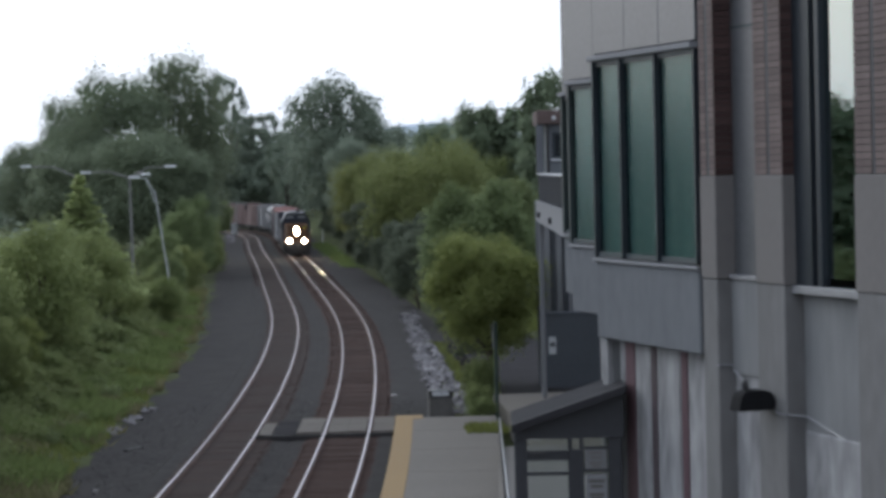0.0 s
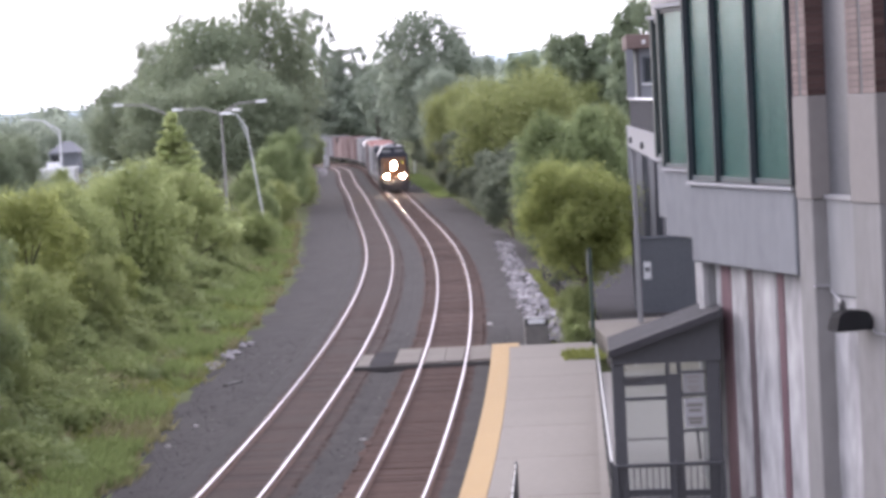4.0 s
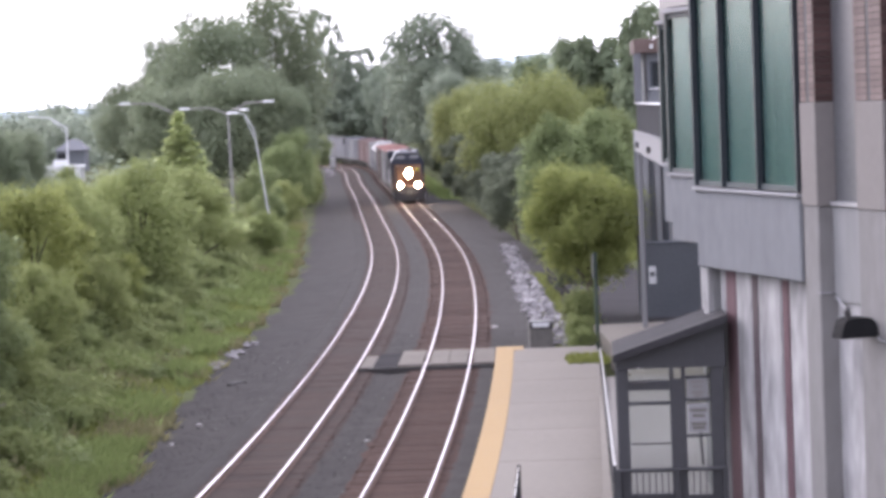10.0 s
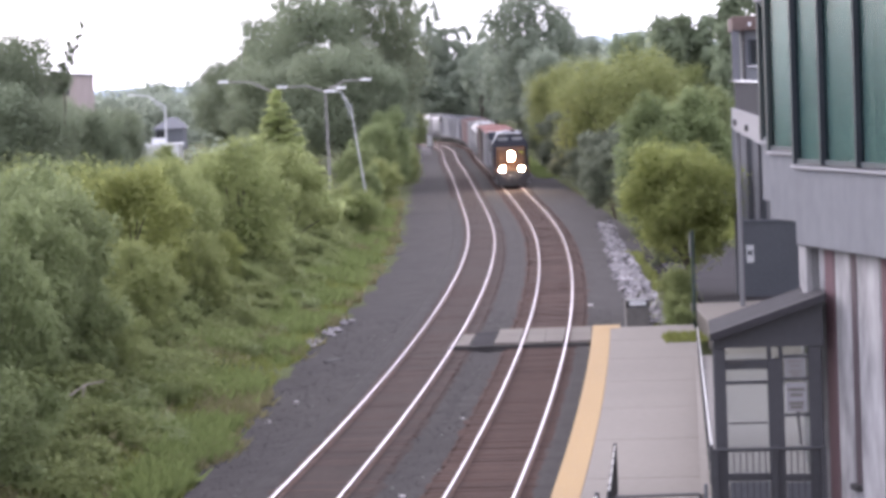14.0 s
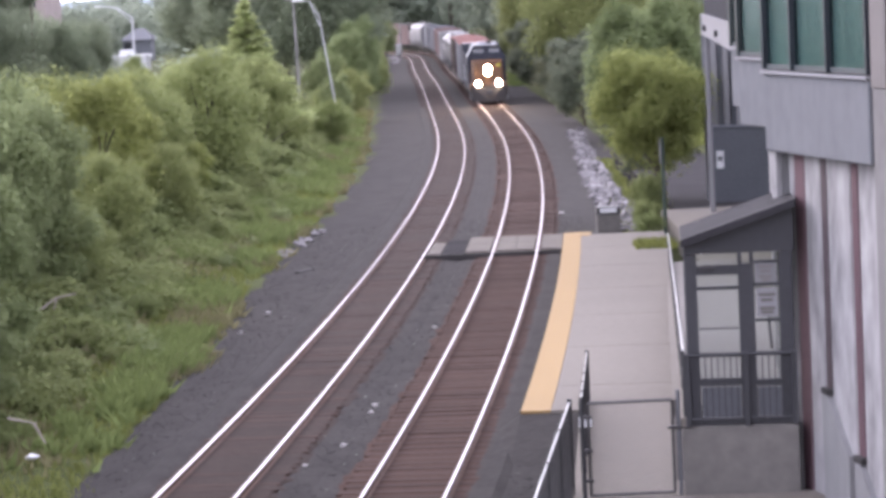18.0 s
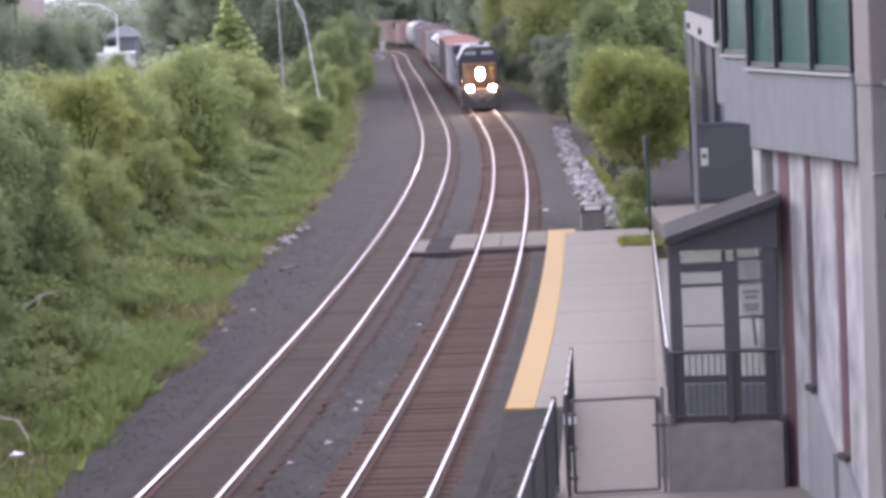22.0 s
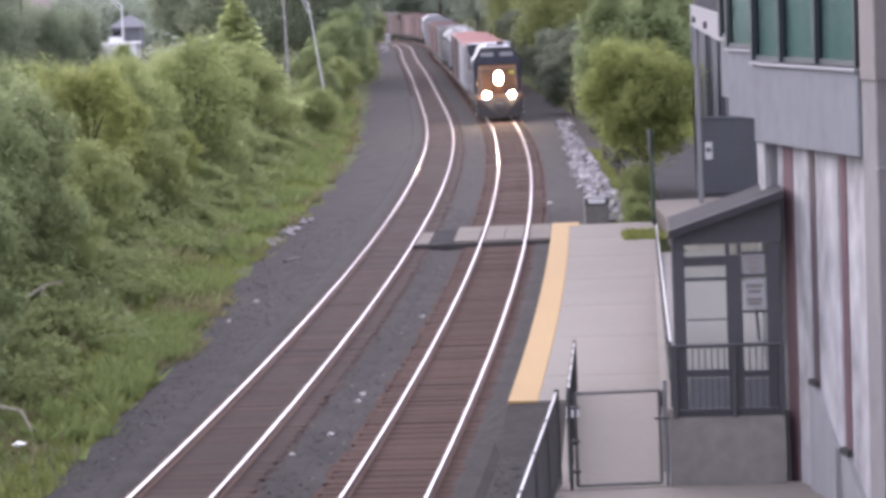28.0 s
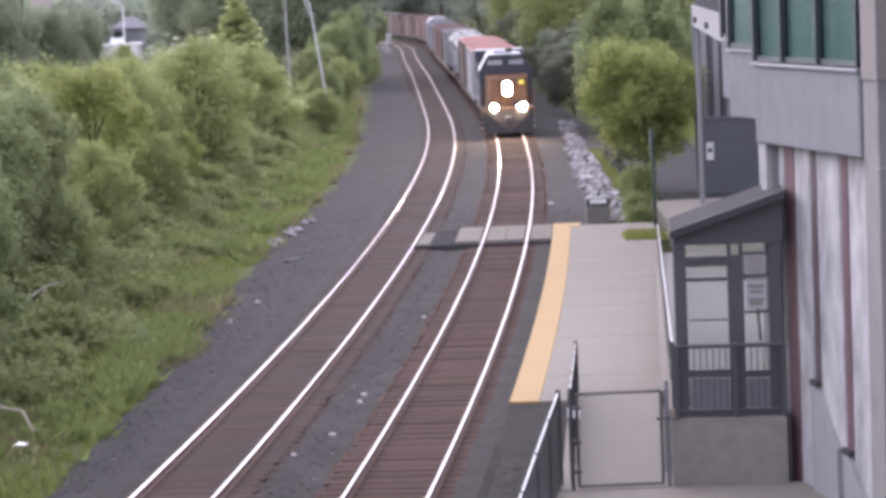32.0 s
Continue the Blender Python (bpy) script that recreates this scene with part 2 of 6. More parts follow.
LEAF_HERB = leaf_mat("leaf_herb", (0.238, 0.275, 0.122), (0.1904, 0.22, 0.0976))
HERB = leaf_mat("herb_green", (0.188, 0.235, 0.09), (0.1504, 0.188, 0.072))

ASPHALT = mat("asphalt", (0.042, 0.040, 0.042), 0.95, vary=0.4, size=0.6, grain=20, spec=0.03)
BALLAST_STONE = mat("ballast_stone", (0.0462, 0.0442, 0.0452), 0.95, vary=0.3, size=2, grain=20, second=(0.0312, 0.0296, 0.0304), island=0.4, spec=0.15)
BRIGHT = mat("galvanised_bar", (0.624, 0.624, 0.64), 0.3, 0.8, vary=0.15, bump=0.02)
DARK_STEEL = mat("dark_steel", (0.078, 0.076, 0.079), 0.5, 0.4, vary=0.3, bump=0.05)
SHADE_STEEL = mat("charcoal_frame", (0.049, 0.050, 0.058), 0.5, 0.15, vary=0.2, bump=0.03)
SILL = mat("pale_metal", (0.384, 0.384, 0.4), 0.45, 0.4, vary=0.2, bump=0.02)
BLIND = mat("green_blind", (0.50, 0.56, 0.56), 0.8, vary=0.5, size=0.9, grain=3, second=(0.28, 0.36, 0.36), stretch=(3, 3, 0.12))
MAROON_DARK = mat("dark_maroon_steel", (0.10, 0.078, 0.085), 0.6, vary=0.3, spec=0.2)
PALE_CONC = mat("pale_concrete", (0.235, 0.235, 0.238), 0.85, vary=0.4, size=0.6, grain=4, second=(0.175, 0.176, 0.18), stretch=(1, 1, 0.3), spec=0.15)
LIGHT_CONC = mat("light_concrete", (0.24, 0.24, 0.256), 0.85, vary=0.25, size=0.6, grain=4, second=(0.24, 0.24, 0.248), spec=0.15)
DARK_FRAME = mat("dark_blue_frame", (0.04, 0.048, 0.06), 0.4, 0.4, vary=0.2, bump=0.02)
CLEAR_GREY = mat("lamp_lens", (0.4, 0.4, 0.4), 0.2)
PARAPET = mat("parapet_panel", (0.035, 0.037, 0.045), 0.9, vary=0.2, spec=0.1)
ROOM_DARK = mat("dark_window", (0.016, 0.0176, 0.0224), 0.12, vary=0.2, bump=0)
GREY_MID = mat("mid_grey_paint", (0.128, 0.132, 0.148), 0.8, vary=0.25)
ROOF_BROWN = mat("brown_roof", (0.12, 0.084, 0.076), 0.85, vary=0.3)
GLOW_SOFT = glow_mat("ceiling_lamp", (1.0, 0.97, 0.9), 1.2)
TAN = mat("tan_brick", (0.37, 0.315, 0.30), 0.9, vary=0.25, size=0.3, spec=0.2)
# the ridge's pale blue is air haze put into its base colour
HILL = mat("hazy_hill", (0.42, 0.5, 0.58), 1.0, vary=0.3, size=0.01, grain=0.05, bump=0)
ROOF_GREY = mat("loco_roof", (0.36, 0.37, 0.4), 0.5, 0.2, vary=0.2)
# cab glass: the sky's reflection is put into this pale base colour
WINDSHIELD = mat("windshield", (0.35, 0.36, 0.38), 0.08, 0.2, vary=0.1, bump=0)
HERALD = mat("emblem", (0.45, 0.45, 0.05), 0.5)
DARK_GREEN = mat("dark_green_paint", (0.035, 0.06, 0.045), 0.6, vary=0.3, size=2, grain=12)
GRASS_BLADE = leaf_mat("grass_blade", (0.196, 0.22, 0.074), (0.149, 0.1672, 0.0562))
DRY_BLADE = leaf_mat("dry_blade", (0.215, 0.205, 0.112), (0.1548, 0.1476, 0.0806))
# the shade under the trees is put into this darker leaf colour
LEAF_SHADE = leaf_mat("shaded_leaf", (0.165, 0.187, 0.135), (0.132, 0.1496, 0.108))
MIRROR_GLASS = glass_mat("mirror_glass", (0.2, 0.4, 0.36), 0.4, 0.75, 0.02)
DEAD_WOOD = mat("dead_wood", (0.288, 0.256, 0.216), 0.9, vary=0.4)
CAR_BLUE = mat("car_blue_grey", (0.1782, 0.1848, 0.2046), 0.7, vary=0.4, size=0.6, grain=3, second=(0.1254, 0.1254, 0.1386), stretch=(1, 1, 0.3))
CAR_SILVER = mat("car_silver_grey", (0.2904, 0.2904, 0.3036), 0.7, vary=0.4, size=0.6, grain=3, second=(0.22, 0.2156, 0.2244), stretch=(1, 1, 0.3))
# pinkish grey paint, with the shade on the rear cars darkened into it
CAR_PINK = mat("car_pinkish_grey", (0.2167, 0.1571, 0.1499), 0.7, vary=0.4, size=0.6, grain=3, second=(0.159, 0.1139, 0.1109), stretch=(1, 1, 0.3), spec=0.2)
GREY_LIGHT = mat("light_grey_cladding", (0.19, 0.2, 0.215), 0.8, vary=0.25, spec=0.2)
PALE_CHIP = mat("dull_stone_chip", (0.17, 0.16, 0.155), 0.95, vary=0.3, size=3, grain=12, island=0.4, spec=0.15)
PALE_ROCK = mat("pale_stone_chip", (0.40, 0.385, 0.38), 0.9, vary=0.3, size=3, grain=12)


# ---- mesh tools ----
class Shape:
    """Collects boxes, tubes and strips for one mesh."""

    def __init__(self):
        self.v, self.f = [], []

    def add(self, verts, faces):
        k = len(self.v)
        self.v += [tuple(p) for p in verts]
        self.f += [tuple(i + k for i in q) for q in faces]
        return self

    def box(self, x0, x1, y0, y1, z0, z1, c=0.0, m=None):
        """A box; c bevels its edges."""
        if not c:
            vs = [Vector((x, y, z)) for x in (x0, x1) for y in (y0, y1) for z in (z0, z1)]
            fs = [(0, 1, 3, 2), (4, 6, 7, 5), (0, 4, 5, 1), (2, 3, 7, 6), (0, 2, 6, 4), (1, 5, 7, 3)]
        else:
            bm = bmesh.new()
            for x in (x0, x1):
                for y in (y0, y1):
                    for z in (z0, z1):
                        bm.verts.new((x, y, z))
            bm.verts.ensure_lookup_table()
            for q in [(0, 1, 3, 2), (4, 6, 7, 5), (0, 4, 5, 1), (2, 3, 7, 6), (0, 2, 6, 4), (1, 5, 7, 3)]:
                bm.faces.new([bm.verts[i] for i in q])
            bmesh.ops.bevel(bm, geom=bm.edges[:], offset=c, segments=1, affect="EDGES")
            bm.verts.index_update()
            vs = [v.co.copy() for v in bm.verts]
            fs = [[v.index for v in q.verts] for q in bm.faces]
            bm.free()
        return self.add([m @ p for p in vs] if m else vs, fs)

    def tube(self, a, b, r0, r1=None, n=8, caps=True):
        a, b = Vector(a), Vector(b)
        r1 = r0 if r1 is None else r1
        q = (b - a).to_track_quat("Z", "Y")
        ring = [q @ Vector((math.cos(2 * math.pi * i / n), math.sin(2 * math.pi * i / n), 0)) for i in range(n)]
        vs = [a + r0 * p for p in ring] + [b + r1 * p for p in ring]
        fs = [(i, (i + 1) % n, n + (i + 1) % n, n + i) for i in range(n)]
        if caps:
            fs += [tuple(range(n))[::-1], tuple(range(n, 2 * n))]
        return self.add(vs, fs)

    def prism(self, outline, y0, y1):
        """An outline of (x, z), pulled from y0 to y1."""
        n = len(outline)
        vs = [(x, y0, z) for x, z in outline] + [(x, y1, z) for x, z in outline]
        fs = [tuple(range(n)), tuple(range(n, 2 * n))[::-1]] + [(i, n + i, n + (i + 1) % n, (i + 1) % n) for i in range(n)]
        return self.add(vs, fs)

    def mesh(self, name, material, smooth=False):
        me = bpy.data.meshes.new(name)
        me.from_pydata(self.v, [], self.f)
        bm = bmesh.new()
        bm.from_mesh(me)
        bmesh.ops.recalc_face_normals(bm, faces=bm.faces)
        bm.to_mesh(me)
        bm.free()
        me.materials.append(material)
        if smooth:
            me.polygons.foreach_set("use_smooth", [True] * len(me.polygons))
        return me


def part(name, shape, material, parent=None, label="", smooth=False):
    """One mesh object, under a thing or a part when a parent is given."""
    me = shape if isinstance(shape, bpy.types.Mesh) else shape.mesh(name, material, smooth)
    ob = new(name, me)
    if parent:
        ob.parent = parent
    return tagged(ob, label)


def thing(name, m, label, category, group="", kind=""):
    ob = new(name)
    ob.matrix_basis = m
    return tagged(ob, label, category, group, kind)


def leaves(name, pts, material):
    """A mesh of loose leaf faces from an array n x corners x 3."""
    n, k = len(pts), len(pts[0])
    me = bpy.data.meshes.new(name)
    me.vertices.add(k * n)
    me.vertices.foreach_set("co", np.asarray(pts, np.float32).ravel())
    me.loops.add(k * n)
    me.loops.foreach_set("vertex_index", np.arange(k * n, dtype=np.int32))
    me.polygons.add(n)
    me.polygons.foreach_set("loop_start", np.arange(0, k * n, k, dtype=np.int32))
    me.polygons.foreach_set("loop_total", np.full(n, k, np.int32))
    me.update(calc_edges=True)
    me.materials.append(material)
    return me


# ---- the line: centre of the outer track, by its curvature ----
TRACK_X, TRACK_Y, TRACK_HEAD, SPACING = -5.283, 38.5, 0.1091, 3.849
BENDS = [-130, -98, -95, -126, -1, 3, -39, 59, -33, -311, -592]
_s = np.arange(-70, 470, 0.5)
_k = np.interp(_s, np.linspace(0, 340, 11), np.array(BENDS) * 1e-5)
_k[_s < 0] = -0.0010
_h = np.cumsum(_k) * 0.5
_h += TRACK_HEAD - np.interp(0, _s, _h)
_x, _y = np.cumsum(np.sin(_h)) * 0.5, np.cumsum(np.cos(_h)) * 0.5
_x += TRACK_X - np.interp(0, _s, _x)
_y += TRACK_Y - np.interp(0, _s, _y)


def on_line(s, o=0.0, z=0.0):
    """The place s metres along the line, o metres to the right of the outer track's centre."""
    h = np.interp(s, _s, _h)
    o += float(np.interp(s, [85, 135], [0.0, 0.13])) * min(max(o / SPACING, 0.0), 1.0)  # the tracks draw apart a little
    return Vector((float(np.interp(s, _s, _x) + math.cos(h) * o), float(np.interp(s, _s, _y) - math.sin(h) * o), z))


def heading(s):
    return float(np.interp(s, _s, _h))


def pose_on(s, o=0.0, z=0.0):
    p = on_line(s, o, z)
    return pose(p.x, p.y, p.z, 0, 0, -math.degrees(heading(s)))


def sweep(profile, s0, s1, step=1.0, closed=True):
    """A profile of (o, z), or a function of s that gives one, carried along the line."""
    sh = Shape()
    ss = np.linspace(s0, s1, max(2, int((s1 - s0) / step) + 1))
    rows = [[on_line(s, o, z) for o, z in (profile(s) if callable(profile) else profile)] for s in ss]
    n = len(rows[0])
    vs = [p for r in rows for p in r]
    fs = []
    for i in range(len(ss) - 1):
        for j in range(n if closed else n - 1):
            a, b = i * n + j, i * n + (j + 1) % n
            fs.append((a, b, b + n, a + n))
    if closed:
        fs += [tuple(range(n)), tuple(range((len(ss) - 1) * n, len(ss) * n))[::-1]]
    return sh.add(vs, fs)


# ---- ground ----
def gravel_left(s):
    return -float(np.interp(s, [-70, 5, 20, 40, 80, 125, 400], [2.7, 2.8, 3.5, 4.7, 5.0, 5.6, 5.6])) + 0.32 * noise.noise((s * 0.28, 2.0, 0)) + 0.16 * noise.noise((s * 1.1, 5.0, 0))


def gravel_right(s):
    return SPACING + float(np.interp(s, [-70, 40, 50, 70, 120, 200, 400], [3.6, 3.6, 3.6, 5.0, 5.0, 4.7, 4.2]))


def land_height(o, s):
    """The lie of the land across the line."""
    left = np.interp(-o, [2, 3.5, 6, 9, 14, 25, 60, 300], [-0.5, -0.45, -0.2, 0.5, 1.4, 2.0, 2.2, 3.0])
    right = np.interp(o, [2, 6, 9, 11, 14, 20, 60, 300], [-0.6, -0.55, -0.5, -0.4, 0.35, 0.8, 1.2, 2.0])
    return np.where(o < 0, left, right)


def build_ground():
    xs = np.unique(np.concatenate([np.linspace(-24, 16, 81), np.linspace(-40, 40, 41), np.sign(np.linspace(-1, 1, 41)) * (40 + 3960 * np.abs(np.linspace(-1, 1, 41)) ** 3)]))
    ys = np.unique(np.concatenate([np.linspace(-20, 400, 421), 400 + 4400 * np.linspace(0, 1, 25) ** 2.5, -20 - 400 * np.linspace(0, 1, 8) ** 2]))
    gx, gy = np.meshgrid(xs, ys)
    pts = np.stack([gx.ravel(), gy.ravel()], 1)
    cs, cx, cy, ch = _s[::8], _x[::8], _y[::8], _h[::8]
    o = np.zeros(len(pts))
    s = np.zeros(len(pts))
    for i in range(0, len(pts), 5000):
        d = (pts[i:i + 5000, None, 0] - cx) ** 2 + (pts[i:i + 5000, None, 1] - cy) ** 2
        j = d.argmin(1)
        o[i:i + 5000] = (pts[i:i + 5000, 0] - cx[j]) * np.cos(ch[j]) - (pts[i:i + 5000, 1] - cy[j]) * np.sin(ch[j])
        s[i:i + 5000] = cs[j]
    far = np.hypot(pts[:, 0], pts[:, 1] - 150)
    o = np.where(far > 420, np.sign(pts[:, 0] + 0.01) * np.abs(pts[:, 0]), o)
    z = land_height(o, s)
    wob = np.array([noise.noise((p[0] * 0.35, p[1] * 0.35, 0)) + 0.5 * noise.noise((p[0] * 1.1, p[1] * 1.1, 5)) for p in pts])
    z = z + wob * np.where(np.abs(o - 1.9) < 5.2, 0.02, 0.14)
    nx = len(xs)
    sh = bpy.data.meshes.new("ground")
    faces = [(j * nx + i, j * nx + i + 1, (j + 1) * nx + i + 1, (j + 1) * nx + i) for j in range(len(ys) - 1) for i in range(nx - 1)]
    sh.from_pydata([(float(a), float(b), float(c)) for (a, b), c in zip(pts, z)], [], faces)
    sh.materials.append(GRASS)
    sh.polygons.foreach_set("use_smooth", [True] * len(sh.polygons))
    tagged(new("ground", sh), "grassy ground of the railway cutting", "ground", kind="structure")


build_ground()
bed = sweep(lambda s: [(gravel_left(s) - 0.7, -0.75), (gravel_left(s), -0.36), (-1.75, -0.2), (1.6, -0.2), (SPACING / 2, -0.24), (SPACING - 1.6, -0.2), (SPACING + 1.75, -0.2), (gravel_right(s), -0.3), (gravel_right(s) + 0.7, -0.8)], -70, 400, 1.0, False)
tagged(part("ballast_bed", bed, BALLAST), "dark grey crushed stone ballast under both tracks", "ballast", kind="structure")
for nm, o in (("outer", 0.0), ("inner", SPACING)):
    def fray(s, k):
        return 0.2 * noise.noise((s * 0.7, k, 0)) + 0.22 * noise.noise((s * 2.6, k, 4))
    strip = sweep(lambda s, o=o: [(o - 1.5 + fray(s, o), -0.225), (o - 1.2, -0.149), (o + 1.2, -0.149), (o + 1.5 + fray(s, o + 9), -0.225)], -70, 400, 0.4, False)
    tagged(part("rusty_bed_" + nm, strip, DULL_BED if nm == "outer" else RUST_BED), "rust-brown ballast between the rails", "ballast", kind="structure")
    edge = -1 if nm == "outer" else 1
    cover = sweep(lambda s, o=o, e=edge: sorted([(o + e * (1.0 + 0.7 * fray(s, o + 21)), -0.16), (o + e * 1.2, -0.122), (o + e * 1.55, -0.125), (o + e * 1.95, -0.3)]), -20, 150 if nm == "outer" else 44, 0.4, False)
    tagged(part("gravel_shoulder_" + nm, cover, BALLAST), "grey gravel spread over the tie ends", "ballast", kind="structure")
    for side in (-1, 1):
        c = o + side * 0.755
        rail = thing("rail", Matrix(), "worn steel rail with a shiny head on wooden ties", "rail", "rails of the two tracks")
        part("rail_head", sweep([(c - 0.031, -0.035), (c - 0.031, -0.012), (c - 0.019, 0.0), (c + 0.019, 0.0), (c + 0.031, -0.012), (c + 0.031, -0.035)], -70, 400, 1.0), RAIL, rail)
        part("rail_web", sweep([(c - 0.07, -0.15), (c - 0.07, -0.135), (c - 0.01, -0.12), (c - 0.01, -0.036), (c + 0.01, -0.036), (c + 0.01, -0.12), (c + 0.07, -0.135), (c + 0.07, -0.15)], -70, 400, 1.0), RAIL_SIDE, rail, "rusty web and foot")

# ---- tracks: ties and stones ----
TIE_MESH = Shape().box(-1.3, 1.3, -0.115, 0.115, -0.19, -0.135, 0.012).mesh("tie", TIE)
for nm, o in (("outer", 0.0), ("inner", SPACING)):
    bedding = thing("tie_row_" + nm, Matrix(), "weathered wooden ties under the rails", "ties", kind="structure")
    rest = Shape()
    for i in range(0, 560):
        s = -14 + 0.51 * i
        rng = random.Random(i * 7 + len(nm))
        m = pose_on(s + rng.uniform(-0.05, 0.05), o + rng.uniform(-0.05, 0.05), rng.uniform(-0.012, 0.006) - (0.008 if nm == "outer" else 0.0)) @ pose(0, 0, 0, 0, 0, rng.uniform(-1.2, 1.2))
        if 12 <= i < 160:
            ob = new("tie", TIE_MESH)
            ob.parent, ob.matrix_basis = bedding, m
        else:
            rest.box(-1.3, 1.3, -0.115, 0.115, -0.19, -0.14, 0, m)
    tagged(part("far_ties", rest, TIE, bedding), kind="stuff")


def stones(name, count, place, lo, hi, material, seed, flat=0.7):
    """Many small loose stones in one mesh; place(rng) gives x, y, z."""
    rng = np.random.default_rng(seed)
    base = np.array([(1, 0, 0), (0, 1, 0), (-1, 0, 0), (0, -1, 0), (0, 0, 1), (0, 0, -1)], float)
    tri = [(0, 1, 4), (1, 2, 4), (2, 3, 4), (3, 0, 4), (1, 0, 5), (2, 1, 5), (3, 2, 5), (0, 3, 5)]
    vs, fs = [], []
    for i in range(count):
        q = Euler(rng.uniform(0, 6.3, 3)).to_matrix()
        k = rng.uniform(lo, hi)
        p = np.array(place(rng))
        c = base * rng.uniform(0.65, 1.25, (6, 1)) * k
        c = np.array([q @ Vector(w) for w in c]) * (1, 1, flat) + p
        vs += [tuple(w) for w in c]
        fs += [tuple(a + 6 * i for a in t) for t in tri]
    me = bpy.data.meshes.new(name)
    me.from_pydata(vs, [], fs)
    me.materials.append(material)
    return new(name, me)


def bed_z(s, o):
    xs = [gravel_left(s) - 0.7, gravel_left(s), -1.75, 1.6, SPACING / 2, SPACING - 1.6, SPACING + 1.75, gravel_right(s), gravel_right(s) + 0.7]
    return float(np.interp(o, xs, [-0.75, -0.36, -0.2, -0.2, -0.24, -0.2, -0.2, -0.3, -0.8]))


def bed_place(rng):
    s = -4 + 60 * rng.random() ** 1.3
    o = rng.uniform(gravel_left(s) - 0.3, SPACING + 2.3)
    return (*on_line(s, o)[:2], bed_z(s, o) + 0.01)


tagged(stones("ballast_stones", 7500, bed_place, 0.02, 0.05, BALLAST_STONE, 3, 0.4), "loose grey ballast stones between the tracks", "stones", kind="stuff")
tagged(stones("stone_chips", 520, bed_place, 0.016, 0.042, PALE_CHIP, 23, 0.5), "scattered pale chips on the ballast", "stones", kind="stuff")
RIPRAP = [(6.5, 86.5), (6.55, 95), (6.6, 103), (6.9, 112), (7.2, 122), (7.6, 135), (8.0, 148)]


def riprap_place(rng):
    k = rng.random() ** 1.1 * (len(RIPRAP) - 1.001)
    i = int(k)
    a, b = np.array(RIPRAP[i]), np.array(RIPRAP[i + 1])
    p = a + (b - a) * (k - i)
    wide = np.interp(p[1], [86, 92, 100, 120, 148], [1.75, 1.3, 0.62, 0.5, 0.3])
    off = -0.55 + (0.55 + wide) * rng.random() ** 0.8 + 0.3 * noise.noise((p[1] * 0.5, 4.0, 0))
    return p[0] + off, p[1], -0.25 + 0.18 * max(0.0, off) + rng.uniform(-0.12, 0.1)


tagged(stones("riprap", 620, riprap_place, 0.09, 0.34, ROCK, 5, 0.8), "pale broken rocks heaped beside the ballast", "rocks", kind="stuff")
rng0 = random.Random(11)
for i in range(16):
    k = rng0.random()
    x, y = -6.15 + 0.85 * k + rng0.uniform(-0.25, 0.25), 84.6 + 8.2 * k
    r = stones("rock", 1, lambda g: (0, 0, 0), 0.13, 0.26, ROCK, 40 + i, 0.8)
    r.location = (x, y, -0.28)
    tagged(r, "pale broken rock at the edge of the ballast", "rock", "rocks at the ballast edge")
for x, y, k in ((-1.89, 52.05, 0.10), (-1.98, 51.2, 0.07), (-2.4, 47.49, 0.08), (-5.49, 68.65, 0.10), (4.41, 94.93, 0.14), (-4.0, 46.8, 0.06), (-0.6, 64.0, 0.06), (-3.1, 45.6, 0.07), (-5.95, 64.8, 0.08)):
    r = stones("stone", 1, lambda g: (0, 0, 0), k * 1.1, k * 1.3, PALE_ROCK, int(abs(x) * 100), 0.6)
    r.location = (x, y, -0.2)
    tagged(r, "single pale stone lying on the ballast", "stone", "stones on the ballast")

# ---- platform ----
PE = SPACING + 1.64
plat = thing("platform", Matrix(), "low concrete station platform with a yellow tactile edge", "platform", kind="structure")
part("base", sweep([(PE + 0.02, -0.6), (PE + 0.02, 0.15), (PE + 3.48, 0.16), (PE + 3.48, -0.6)], 10.18, 44.5, 1.0), CONC_DARK, plat)
JOINTS = [10.19, 13.2, 18.7, 24.15, 29.6, 35.1, 40.3, 44.5]
for a, b in zip(JOINTS, JOINTS[1:]):
    part("slab", sweep([(PE + 0.62, 0.1), (PE + 0.62, 0.2), (PE + 3.5, 0.2), (PE + 3.5, 0.1)], a + 0.022, b - 0.022, 0.8), CONC_WALK, plat)
for i in range(38):
    a = 10.2 + i * 0.914
    part("tactile_tile", sweep([(PE, 0.1), (PE, 0.204), (PE + 0.61, 0.206), (PE + 0.61, 0.1)], a + 0.003, a + 0.911, 0.5), YELLOW, plat)
part("end_tile", sweep([(PE, 0.1), (PE, 0.206), (PE + 0.95, 0.208), (PE + 0.95, 0.1)], 44.0, 45.2, 0.5), YELLOW, plat, "yellow tactile corner")

apron = sweep(lambda s: [(PE - 0.7, -0.32), (PE, -0.27 + 0.42 * (s - 6.0) / 4.2), (PE + 1.6, -0.27 + 0.42 * (s - 6.0) / 4.2), (PE + 2.2, -0.5)], 6.0, 10.25, 0.9, False)
tagged(part("gravel_apron", apron, BALLAST), "gravel sloping up to the platform end", "gravel", kind="structure")

